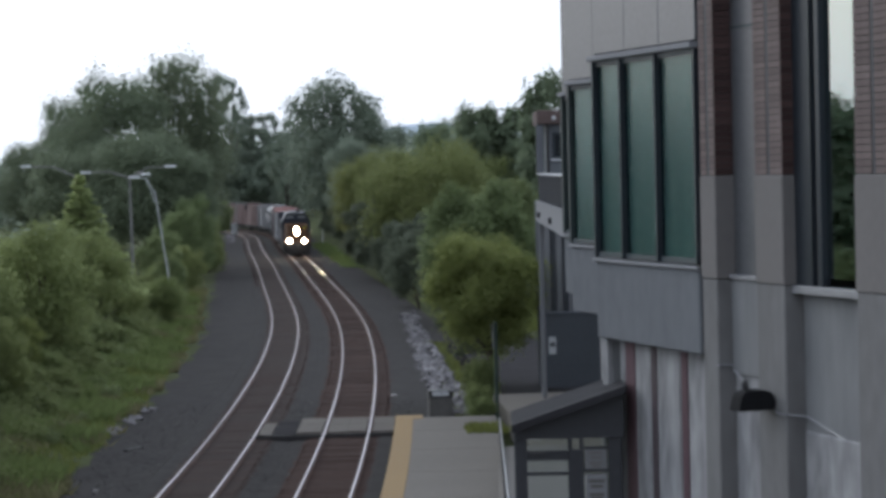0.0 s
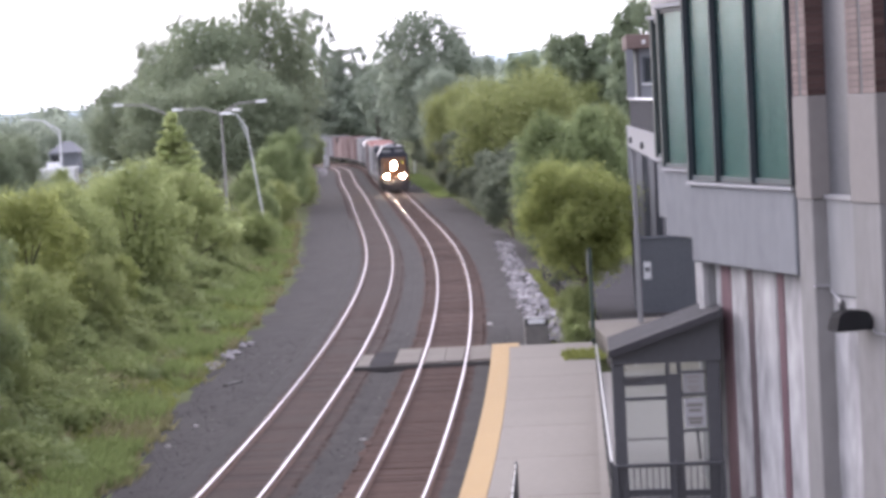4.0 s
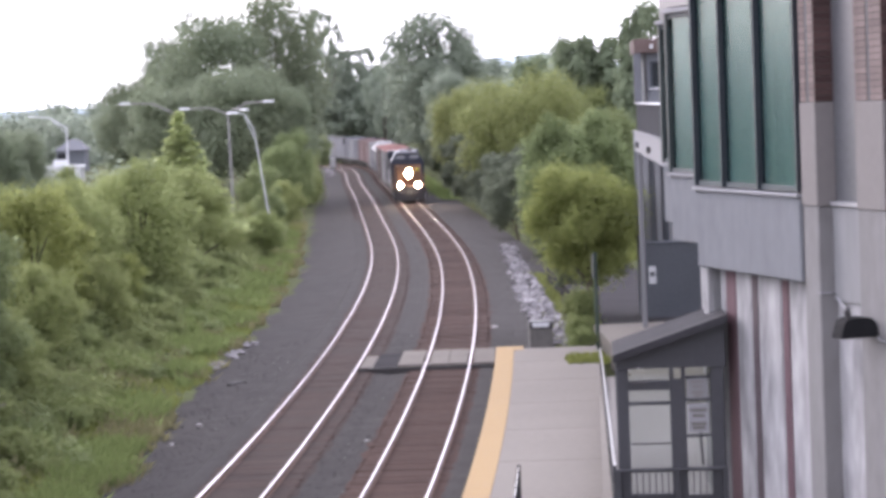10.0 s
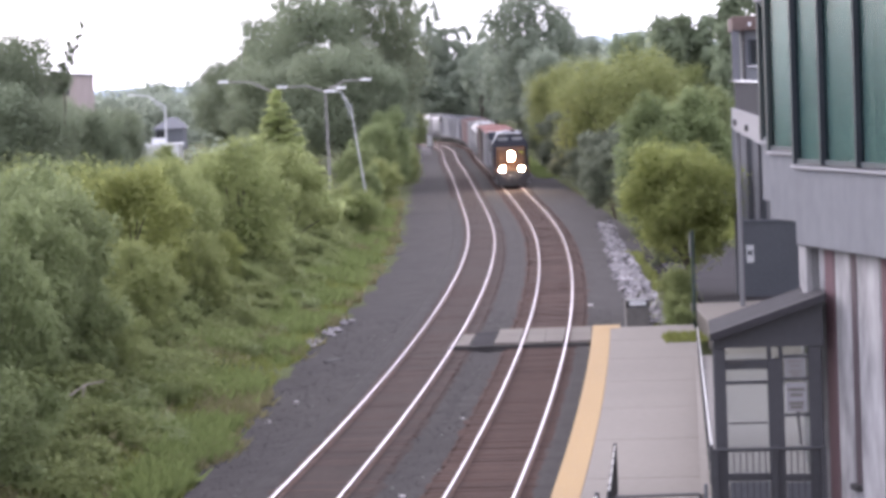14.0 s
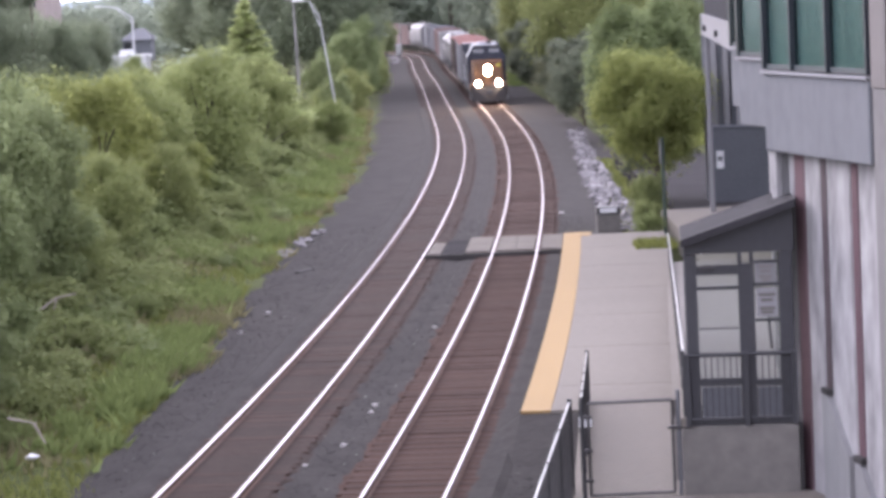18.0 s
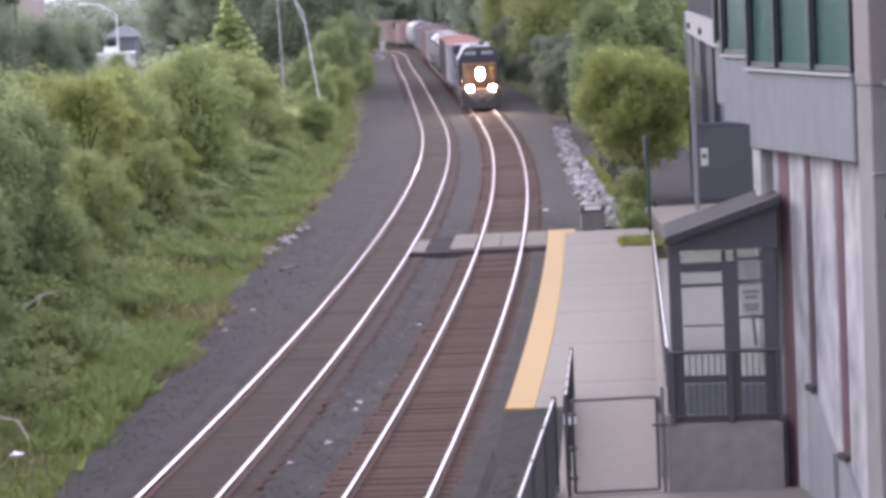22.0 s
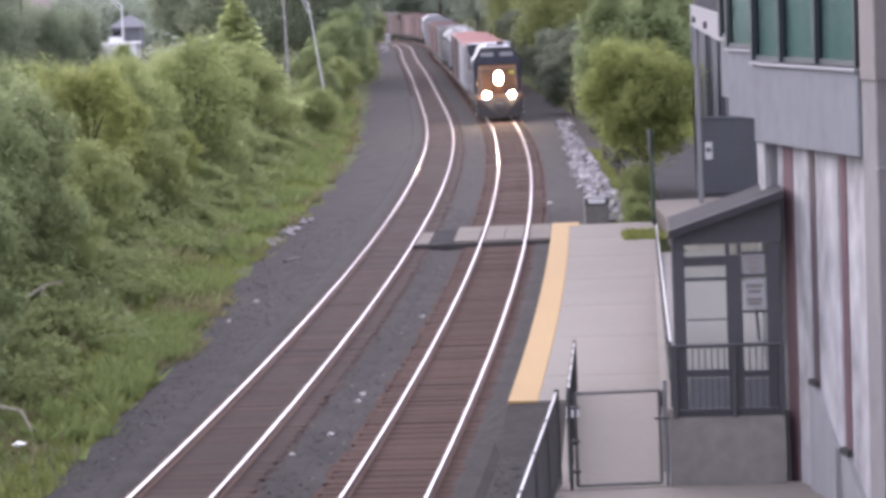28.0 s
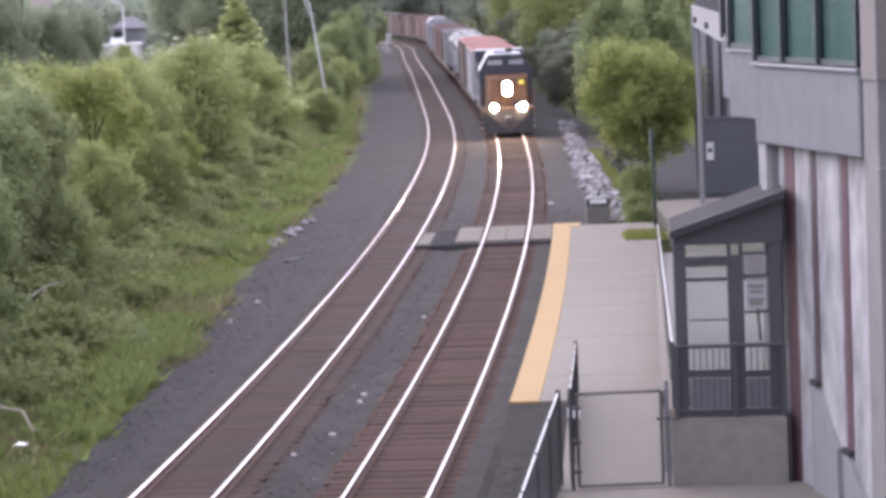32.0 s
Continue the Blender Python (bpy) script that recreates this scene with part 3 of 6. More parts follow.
cross = thing("track_crossing", Matrix(), "worn concrete crossing panels laid between the rails", "crossing", kind="structure")
for o0, o1, mtl in ((-1.72, -0.86, PANEL), (-0.66, 0.0, PANEL), (0.0, 0.66, PANEL), (0.86, 1.6, PANEL)):
    for a, b in ((42.3, 44.6), (44.62, 46.9)):
        part("panel", sweep([(SPACING + o0 + 0.01, -0.14), (SPACING + o0 + 0.01, 0.006), (SPACING + o1 - 0.01, 0.006), (SPACING + o1 - 0.01, -0.14)], a, b, 0.8), mtl, cross)
part("side_panel", sweep([(0.86, -0.14), (0.86, 0.0), (1.3, -0.01), (1.3, -0.14)], 42.0, 45.6, 0.8), PANEL, cross)
part("asphalt_fill", sweep([(1.32, -0.24), (1.32, -0.03), (2.1, -0.02), (2.1, -0.24)], 42.0, 46.5, 0.8), ASPHALT, cross, "dark asphalt between the tracks")
part("edge_timber", sweep([(0.6, -0.2), (0.6, -0.04), (SPACING + 1.6, -0.02), (SPACING + 1.6, -0.2)], 41.86, 42.0, 0.1), UNDER, cross, "dark edge timber")

# ---- walks, ramp and fences ----
part_walk = thing("walk", Matrix(), "pale concrete walk sloping up from the platform", "walkway", kind="structure")
part("slope", Shape().add([(1.58, 34.4, 1.3), (3.3, 34.4, 1.3), (4.75, 48.75, 0.195), (2.5, 48.75, 0.195), (1.58, 34.4, -0.5), (3.3, 34.4, -0.5), (4.75, 48.75, -0.5), (2.5, 48.75, -0.5)],
     [(0, 1, 2, 3), (0, 3, 7, 4), (1, 5, 6, 2), (0, 4, 5, 1), (3, 2, 6, 7)]), CONC_WALK, part_walk)
part("landing", Shape().add([(-0.5, 18, 1.29), (7.4, 18, 1.29), (7.4, 34.38, 1.29), (1.5, 34.38, 1.29), (-0.5, 18, -0.5), (7.4, 18, -0.5), (7.4, 34.38, -0.5), (1.5, 34.38, -0.5)], [(0, 1, 2, 3), (0, 4, 5, 1), (1, 5, 6, 2), (2, 6, 7, 3), (3, 7, 4, 0)]), CONC_WALK, part_walk)
ramp = thing("ramp", Matrix(), "long concrete ramp beside the station wall", "ramp", kind="structure")
R0, R1 = Vector((3.28, 36.0, 0)), Vector((6.58, 72.8, 0))
part("ramp_body", Shape().add([(R0.x, R0.y, 2.34), (R0.x + 2.2, R0.y, 2.34), (R1.x + 2.2, R1.y, 0.22), (R1.x, R1.y, 0.22), (R0.x, R0.y, -0.4), (R0.x + 2.2, R0.y, -0.4), (R1.x + 2.2, R1.y, -0.4), (R1.x, R1.y, -0.4)],
     [(0, 1, 2, 3), (0, 3, 7, 4), (1, 5, 6, 2), (0, 4, 5, 1), (3, 2, 6, 7)]), CONC, ramp)
part("kerb", Shape().add([(R0.x - 0.02, R0.y, 2.46), (R0.x + 0.13, R0.y, 2.46), (R1.x + 0.13, R1.y, 0.34), (R1.x - 0.02, R1.y, 0.34), (R0.x - 0.02, R0.y, 2.2), (R0.x + 0.13, R0.y, 2.2), (R1.x + 0.13, R1.y, 0.1), (R1.x - 0.02, R1.y, 0.1)],
     [(0, 1, 2, 3), (0, 3, 7, 4), (1, 5, 6, 2), (0, 4, 5, 1), (3, 2, 6, 7)]), CONC_WALK, ramp)
hand = thing("handrail", Matrix(), "steel handrail with a bright top bar along the ramp", "handrail")
H0, H1 = Vector((3.3, 34.5, 3.43)), Vector((6.62, 72.5, 1.14))
part("top_bar", Shape().tube(H0, H1, 0.02, n=8), BRIGHT, hand, "bright galvanised top bar")
part("middle_bar", Shape().tube(H0 - Vector((0, 0, 0.5)), H1 - Vector((0, 0, 0.5)), 0.02, n=6), BLACK, hand)
for i in range(17):
    p = H0.lerp(H1, i / 16)
    part("post", Shape().tube(p - Vector((0, 0, 1.0)), p, 0.025, n=6), BLACK, hand)
part("end_loop", Shape().tube(H1, H1 - Vector((-0.02, -0.02, 0.9)), 0.035, n=8), BRIGHT, hand)


def mesh_panel(a, b, h0, h1, gap=0.07, r=0.004):
    """Woven wire between the feet a and b, h0 and h1 high."""
    a, b = Vector(a), Vector(b)
    sh, ln = Shape(), (Vector(b) - Vector(a)).length
    up = Vector((0, 0, 1))

    def at(u, f):
        u = min(max(u, 0), ln)
        k = u / ln
        return a.lerp(b, k) + up * (f * (h0 + (h1 - h0) * k))
    h = (h0 + h1) / 2
    n = int((ln + h) / gap)
    for i in range(n):
        u0 = -h + i * gap
        for d in (1, -1):
            ua, ub = (u0, u0 + h) if d > 0 else (u0 + h, u0)
            fa, fb = 0.0, 1.0
            lo, hi = min(ua, ub), max(ua, ub)
            if lo < 0:
                k = (0 - ua) / (ub - ua)
                if ua < 0:
                    ua, fa = 0, k
                else:
                    ub, fb = 0, k
            if hi > ln:
                k = (ln - ua) / (ub - ua) if ub != ua else 0
                k = fa + (fb - fa) * k
                if ua > ln:
                    ua, fa = ln, k
                else:
                    ub, fb = ln, k
            if abs(fb - fa) > 0.02:
                sh.tube(at(ua, fa), at(ub, fb), r, n=3, caps=False)
    return sh


def fence(name, feet, heights, label, every=2.4, bar=BRIGHT):
    f = thing(name, Matrix(), label, "fence", "fences of the walk")
    for (a, b), (h0, h1) in zip(zip(feet, feet[1:]), zip(heights, heights[1:])):
        a, b = Vector(a), Vector(b)
        n = max(1, round((b - a).length / every))
        for i in range(n):
            p, q = a.lerp(b, i / n), a.lerp(b, (i + 1) / n)
            g0, g1 = h0 + (h1 - h0) * i / n, h0 + (h1 - h0) * (i + 1) / n
            part("mesh_panel", mesh_panel(p, q, g0 - 0.04, g1 - 0.04, 0.075, 0.005), BLACK, f)
            part("post", Shape().tube(p - Vector((0, 0, 0.1)), p + Vector((0, 0, g0 + 0.03)), 0.032, n=8), BLACK, f)
            part("top_bar", Shape().tube(p + Vector((0, 0, g0)), q + Vector((0, 0, g1)), 0.017, n=8), bar, f, "galvanised top bar")
            part("bottom_bar", Shape().tube(p + Vector((0, 0, 0.05)), q + Vector((0, 0, 0.05)), 0.018, n=6), BLACK, f)
        part("end_post", Shape().tube(b - Vector((0, 0, 0.1)), b + Vector((0, 0, h1 + 0.05)), 0.036, n=8), BLACK, f)
    return f


fence("chain_link_fence", [(1.80, 35.2, 1.3), (2.68, 49.0, 0.2)], [1.3, 1.02], "black chain-link fence along the sloping walk")
fence("chain_link_fence", [(-0.25, 19.0, 1.3), (1.62, 35.0, 1.3)], [1.36, 1.36], "black chain-link fence beside the landing and tracks")
gate = thing("gate", pose(1.86, 34.42, 1.3), "closed chain-link gate across the concrete walk", "gate")
GW, GH = 1.24, 1.43
for a, b in (((0, 0, 0.05), (GW, 0, 0.05)), ((0, 0, GH), (GW, 0, GH)), ((0, 0, 0.05), (0, 0, GH)), ((GW, 0, 0.05), (GW, 0, GH))):
    part("frame_bar", Shape().tube(a, b, 0.024, n=8), DARK_STEEL, gate)
part("wire_mesh", mesh_panel((0, 0, 0.05), (GW, 0, 0.05), GH - 0.05, GH - 0.05, 0.09, 0.0007), DARK_STEEL, gate)
part("post", Shape().tube((GW + 0.09, 0.02, 0), (GW + 0.09, 0.02, GH + 0.14), 0.03, n=10), GREY_MID, gate, "galvanised gate post")
part("hinge_post", Shape().tube((-0.09, 0, 0), (-0.09, 0, GH + 0.1), 0.03, n=10), BLACK, gate)
part("latch", Shape().box(GW - 0.08, GW + 0.14, -0.05, 0.02, 1.0, 1.04, 0.008), DARK_STEEL, gate)
for z in (0.25, 0.7, 1.2):
    part("hinge", Shape().box(-0.1, 0.05, -0.03, 0.03, z, z + 0.05, 0.008), DARK_STEEL, gate)
tag = thing("fence_tag", pose(1.78, 34.95, 2.36), "small white plate wired on the fence post", "sign")
part("plate", Shape().box(-0.03, 0.16, -0.01, 0.01, -0.08, 0.08, 0.006), WHITE, tag)
junction = thing("junction_box", pose(1.55, 46.6, -0.48), "small dark track-side box at the platform end", "box")
part("case", Shape().box(-0.22, 0.22, -0.3, 0.3, 0, 0.35, 0.03), UNDER, junction)
part("lid", Shape().box(-0.24, 0.24, -0.32, 0.32, 0.35, 0.40, 0.015), DARK_STEEL, junction)
lift = thing("lift_box", pose(5.68, 86.0, -0.2), "grey wheelchair lift box at the platform end", "lift box")
part("case", Shape().box(-0.42, 0.42, -0.5, 0.5, 0.08, 0.75, 0.03), CONC_DARK, lift)
part("top", Shape().prism([(-0.44, 0.75), (0.44, 0.75), (0.40, 1.02), (-0.40, 1.02)], -0.5, 0.35), DARK_STEEL, lift)
part("lid_plate", Shape().box(-0.3, 0.3, -0.52, -0.48, 0.82, 0.98, 0.01), WHITE, lift, "white plate")
part("skid", Shape().box(-0.45, 0.45, -0.52, 0.52, 0, 0.08, 0.01), UNDER, lift)

# ---- paths by the far end ----
pad = thing("pavement", Matrix(), "concrete pad and asphalt path behind the platform", "pavement", kind="structure")
part("pad", Shape().box(7.75, 10.6, 80.2, 87.4, -0.3, 0.45, 0.02), CONC_WALK, pad)
part("forecourt", Shape().box(7.65, 12.3, 52, 80.15, -0.4, 0.18, 0.02), CONC_WALK, pad)
part("asphalt_path", Shape().box(8.25, 12.4, 87.45, 118, -0.3, 0.42, 0.02), ASPHALT, pad, "dark asphalt path")
post = thing("sign_post", pose(7.58, 84.0, -0.3), "dark green metal post with a narrow pale plate", "post")
part("pole", Shape().tube((0, 0, 0), (0.02, 0, 3.65), 0.075, 0.065, n=10).tube((0, 0, 0), (0, 0, 0.35), 0.11, 0.1, n=10), DARK_GREEN, post)
part("plate", Shape().box(-0.10, -0.07, -0.06, 0.06, 2.7, 3.6, 0.006), SILL, post)

# ---- station building ----
FACE = pose(4.96, 34.25, 0, 0, 0, 13)
bld = thing("station_building", FACE, "grey concrete station with green glass bays and brick piers", "building")


def bay(off, y0, y1, panes, tall):
    """A glazed bay: concrete beam, sill, mullions, panes and metal cladding, off metres behind the first face."""
    part("beam", Shape().box(off, 14, y0, y1, 6.26, 7.40, 0.02), PRECAST, bld, "grey precast beam")
    part("sill", Shape().box(off - 0.05, off + 0.3, y0 - 0.02, y1 + 0.04, 7.402, 7.45, 0.01), LIGHT_CONC, bld, "pale metal sill")
    part("head", Shape().box(off - 0.08, off + 0.3, y0 - 0.02, y1 + 0.05, tall, tall + 0.08, 0.012), LIGHT_CONC, bld, "pale metal ledge")
    edges = [y0 + (y1 - y0 - 0.06) * i / panes for i in range(panes + 1)]
    bar = 0.1
    if off == 0:
        edges[1:3] = edges[1] + 0.12, edges[2] + 0.18
        bar = 0.08
    win = part("bay_window", Shape().box(off + 0.02, off + 0.12, y0, y1, 7.472, 7.55), FRAME, bld, "green-tinted glazed bay")
    part("head_rail", Shape().box(off + 0.02, off + 0.12, y0, y1, tall - 0.08, tall - 0.002), FRAME, win)
    for e in edges:
        part("mullion", Shape().box(off - 0.02, off + 0.14, e + 0.004, e + bar, 7.475, tall - 0.003, 0.008), MULLION, win)
        if off == 0:
            part("fin", Shape().box(-0.035, 0.1, e - 0.03, e, 7.475, tall - 0.003, 0.006), DARK_FRAME, win, "dark glazing fin")
    for a, b in zip(edges, edges[1:]):
        pane = part("pane", Shape().box(off + 0.05, off + 0.062, a + bar, b - 0.03, 7.55, tall - 0.08), GREEN_GLASS, win)
        pane.visible_shadow = False
        part("blind", Shape().box(off + 0.085, off + 0.1, a + bar + 0.005, b - 0.035, 7.55, tall - 0.05), BLIND, win, "drawn green-grey blind")
    part("room", Shape().box(off + 0.9, 14, y0, y1, 7.41, tall + 0.1), ROOM, bld)
    part("end_frame", Shape().box(off + 0.02, off + 0.9, y1 - 0.05, y1, 7.475, tall - 0.003), FRAME, bld)
    nsheet = max(2, panes)
    for i in range(nsheet):
        a, b = y0 + (y1 - y0) * i / nsheet, y0 + (y1 - y0) * (i + 1) / nsheet
        part("cladding_panel", Shape().box(off + 0.01, off + 0.1, a + 0.008, b - 0.008, tall + 0.105, 12.3, 0.01), METAL, bld)
    part("core", Shape().box(off + 0.1, 14, y0, y1, tall + 0.11, 12.25), PRECAST, bld)


bay(0.0, -2.85, 1.04, 3, 10.38)
bay(1.9, 1.05, 7.32, 5, 10.25)
bay(3.9, 7.33, 13.2, 5, 10.25)
part("roof_edge", Shape().box(-0.08, 14, -22, 1.06, 12.305, 12.5, 0.02), METAL, bld)
part("roof_edge", Shape().box(1.82, 14, 1.07, 7.34, 12.305, 12.5, 0.02), METAL, bld)
part("roof_edge", Shape().box(3.82, 14, 7.35, 13.3, 12.305, 12.5, 0.02), METAL, bld)

# lower wall with steel posts
part("lower_wall", Shape().box(0.28, 14, -3.0, 1.0, 0.5, 6.255), PALE_WALL, bld, "stained pale painted wall")
part("lower_wall", Shape().box(2.1, 14, 1.0, 6.5, 0.5, 6.255), PALE_WALL, bld)
part("wall_panel", Shape().box(2.04, 2.098, 1.05, 5.75, 0.9, 6.25, 0.01), PRECAST, bld)
part("lower_wall", Shape().box(6.3, 14, 6.5, 13.2, 0.5, 6.255), GREY_WALL, bld)
part("corner_strip", Shape().box(0.05, 0.15, 0.78, 1.0, 1.0, 6.25, 0.01), PALE_WALL, bld)
part("corner_strip", Shape().box(0.153, 0.27, 0.78, 1.0, 1.0, 6.25, 0.01), PALE_CONC, bld)
for y0, y1, foot, mtl in ((0.09, 0.44, 0.9, MAROON), (-0.74, -0.56, 2.92, MAROON_DARK), (-1.87, -1.68, 2.12, MAROON)):
    post_ = part("steel_post", Shape().box(0.2, 0.279, y0, y1, foot, 6.25, 0.008), mtl, bld, "maroon steel post")
    if foot > 1.5:
        part("base_plate", Shape().box(0.12, 0.27, y0 - 0.05, y1 + 0.05, foot - 0.09, foot, 0.01), UNDER, post_)
        part("buttress", Shape().add([(0.12, y0, foot - 0.1), (0.27, y0, foot - 0.1), (0.27, y1, foot - 0.1), (0.12, y1, foot - 0.1), (0.12, y0 - 0.75, foot - 0.85), (0.27, y0 - 0.75, foot - 0.85),
             (0.12, y0 - 0.75, 0.5), (0.27, y0 - 0.75, 0.5), (0.12, y1, 0.5), (0.27, y1, 0.5)],
             [(0, 1, 2, 3), (0, 4, 5, 1), (4, 6, 7, 5), (0, 3, 8, 6, 4), (1, 5, 7, 9, 2), (3, 2, 9, 8)]), PALE_CONC, bld, "sloped grey concrete buttress")
for y0, y1 in ((0.47, 0.66), (-0.52, 0.05), (-1.62, -0.78), (-2.85, -1.92)):
    part("wall_panel", Shape().box(0.2, 0.279, y0, y1, 0.9, 6.25, 0.02), PALE_WALL, bld)
part("bracket_clip", Shape().box(0.14, 0.22, -0.68, -0.58, 1.7, 2.05, 0.01), UNDER, bld)

# piers: brick above, stone below, concrete at the foot
BH, BG = 0.083, 0.010


def pier(y0, y1, depth=0.28, brick_from=8.66, stone_from=7.30):
    """A pier that stands proud of the recessed wall; its track face is pale, its near side has shade put into the brick
    colour.
    """
    p = part("pier", Shape().box(0.0, depth + 0.4, y0, y1, 0.5, stone_from, 0.015), PIER, bld, "precast pier with brick above")
    part("stone_band", Shape().box(-0.012, depth + 0.4, y0 - 0.012, y1 + 0.012, stone_from + 0.003, brick_from, 0.012), STONE, p, "pale stone facing")
    part("mortar_core", Shape().box(0.014, depth + 0.4, y0 + 0.014, y1 - 0.014, brick_from + 0.003, 12.3), MORTAR, p)
    half = (y1 - y0 - 0.09) / 2
    part("joint", Shape().box(0.008, 0.02, y0 + half + 0.002, y1 - half - 0.002, brick_from + 0.004, 12.3), DARK_FRAME, p, "dark vertical joint")
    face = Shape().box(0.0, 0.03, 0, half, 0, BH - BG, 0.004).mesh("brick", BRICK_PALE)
    side = Shape().box(0, depth, 0.0, 0.03, 0, BH - BG, 0.004).mesh("brick", BRICK_SHADED)
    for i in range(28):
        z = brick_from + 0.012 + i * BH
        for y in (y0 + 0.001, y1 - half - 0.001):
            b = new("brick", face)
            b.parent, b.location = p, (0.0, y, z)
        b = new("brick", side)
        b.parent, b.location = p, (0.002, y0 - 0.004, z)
    return p


pier(-3.45, -2.97)
pier(-5.51, -4.70, 0.30)
pier(-8.4, -7.47, 0.30)
part("recess_wall", Shape().box(0.26, 14, -4.70, -3.45, 7.36, 12.3), METAL, bld, "smooth grey metal panel")
part("recess_sill", Shape().box(0.16, 0.3, -4.70, -3.45, 7.30, 7.357, 0.01), SILL, bld)
part("recess_low", Shape().box(0.2, 14, -4.70, -3.45, 6.05, 7.298, 0.01), PALE_CONC, bld)
part("white_panel", Shape().box(0.24, 14, -4.70, -3.45, 0.5, 6.045, 0.01), PALE_WALL, bld, "white painted panel")
part("recess_seam", Shape().box(0.245, 0.26, -4.69, -3.46, 10.58, 10.62), FRAME, bld)
side_win = part("side_window", Shape().box(0.16, 0.32, -5.98, -5.51, 7.3, 12.3).box(0.2, 0.32, -7.47, -7.2, 7.3, 12.3), DARK_FRAME, bld, "tall window in a dark frame")
part("mullion", Shape().box(0.17, 0.3, -6.22, -6.1, 7.3, 12.3, 0.01), DARK_FRAME, side_win)
pane = part("pane", Shape().box(0.25, 0.262, -7.2, -5.98, 7.4, 12.25), MIRROR_GLASS, side_win)
pane.visible_shadow = False
part("room", Shape().box(1.4, 14, -7.47, -5.51, 7.3, 12.3), ROOM, bld)
part("window_sill", Shape().box(0.1, 0.32, -7.47, -5.51, 7.2, 7.298, 0.01), SILL, bld)
part("spandrel", Shape().box(0.26, 14, -7.47, -5.51, 0.5, 7.198), PALE_CONC, bld)
part("pale_strip", Shape().box(0.2, 0.259, -7.4, -5.6, 0.6, 5.5, 0.02), PALE_WALL, bld)
part("near_wall", Shape().box(0.26, 14, -22, -8.4, 0.5, 12.3), METAL, bld)

# wall lamp and conduit
wl_ = thing("wall_lamp", FACE @ pose(-0.02, -5.1, 5.74), "black barn-style floodlight on the station wall", "wall lamp")
part("hood", Shape().prism([(-0.5, 0.0), (-0.02, 0.0), (0.0, 0.1), (-0.03, 0.19), (-0.08, 0.235), (-0.16, 0.25), (-0.34, 0.25), (-0.42, 0.225), (-0.455, 0.17)], -0.14, 0.14), LAMP_BLACK, wl_)
part("knuckle", Shape().tube((-0.33, 0, 0.24), (-0.36, 0.0, 0.34), 0.04, n=8).tube((-0.36, 0, 0.34), (-0.33, 0.0, 0.37), 0.03, n=8), DARK_STEEL, wl_)
part("arm", Shape().tube((-0.1, 0, 0.1), (0.02, 0.0, 0.1), 0.05, n=8), DARK_STEEL, wl_)
part("lens", Shape().box(-0.44, -0.06, -0.1, 0.1, -0.012, -0.001), CLEAR_GREY, wl_)
cond = thing("conduit", FACE, "thin pale conduit clipped along the station wall", "conduit")
cp = [(-0.02, -3.468, 6.165), (0.26, -3.468, 6.155), (0.2, -3.5, 6.1), (0.18, -3.9, 5.95), (-0.03, -4.4, 5.95)]
part("pipe", Shape().tube(cp[0], cp[1], 0.018, n=6).tube(cp[2], cp[3], 0.018, n=6), SILL, cond)
part("pipe", Shape().tube((-0.02, -5.15, 5.76), (-0.02, -5.3, 5.70), 0.016, n=6).tube((-0.02, -5.3, 5.70), (-0.02, -5.52, 5.70), 0.016, n=6).tube((-0.02, -5.52, 5.70), (0.24, -5.6, 5.67), 0.016, n=6).tube((0.24, -5.6, 5.67), (0.24, -7.3, 5.36), 0.016, n=6), SILL, cond)

# far wing with its balcony
WING = pose(9.4, 86.0, 0, 0, 0, -4.1)
wing = thing("station_wing", WING, "grey wing of the station with a balcony over columns", "building")
part("column", Shape().box(0.02, 0.2, -0.5, -0.3, 0.3, 6.84, 0.02), LIGHT_CONC, wing)
part("fascia", Shape().box(-0.04, 0.4, -24, 0.0, 6.845, 7.6, 0.02), LIGHT_CONC, wing, "pale balcony fascia")
part("deck", Shape().box(0.4, 9, -24, 0.0, 6.9, 7.55), CONC_DARK, wing)
part("parapet", Shape().box(0.06, 0.16, -23.9, -0.05, 7.605, 8.55, 0.01), PARAPET, wing, "dark balcony panel")
part("balcony_rail", Shape().box(0.0, 0.22, -23.9, 0.0, 8.553, 8.60, 0.012), WHITE, wing, "white balcony rail")
part("fascia_trim", Shape().box(-0.07, -0.04, -24, 0.0, 7.55, 7.62), LIGHT_CONC, wing)
part("upper_wall", Shape().box(0.3, 9, -3.6, -0.4, 7.555, 10.3), GREY_LIGHT, wing)
w_ = part("window", Shape().box(0.45, 2.4, -3.64, -3.602, 9.1, 10.02, 0.01), DARK_FRAME, wing)
part("pane", Shape().box(0.53, 2.32, -3.655, -3.642, 9.17, 9.95), ROOM_DARK, w_)
part("sill", Shape().box(0.4, 2.46, -3.72, -3.602, 9.04, 9.095, 0.01), WHITE, w_)
part("corner_post", Shape().box(-0.12, 0.14, -3.9, -3.6, 8.605, 10.3, 0.015), GREY_MID, wing)
part("drain_pipe", Shape().tube((0.28, -3.68, 8.6), (0.28, -3.68, 10.3), 0.06, n=8), DARK_STEEL, wing)
part("roof", Shape().box(-0.1, 9.2, -3.95, 0.1, 10.305, 10.8, 0.03), ROOF_BROWN, wing, "brown roof edge")
part("roof_lamp", Shape().tube((0.5, -3.98, 10.55), (0.5, -4.1, 10.5), 0.05, 0.06, 10), WHITE, wing, "small pale globe lamp")
part("lit_strip", Shape().box(0.75, 1.2, -3.672, -3.656, 9.66, 9.73), GLOW_SOFT, wing, "lit ceiling lamp")
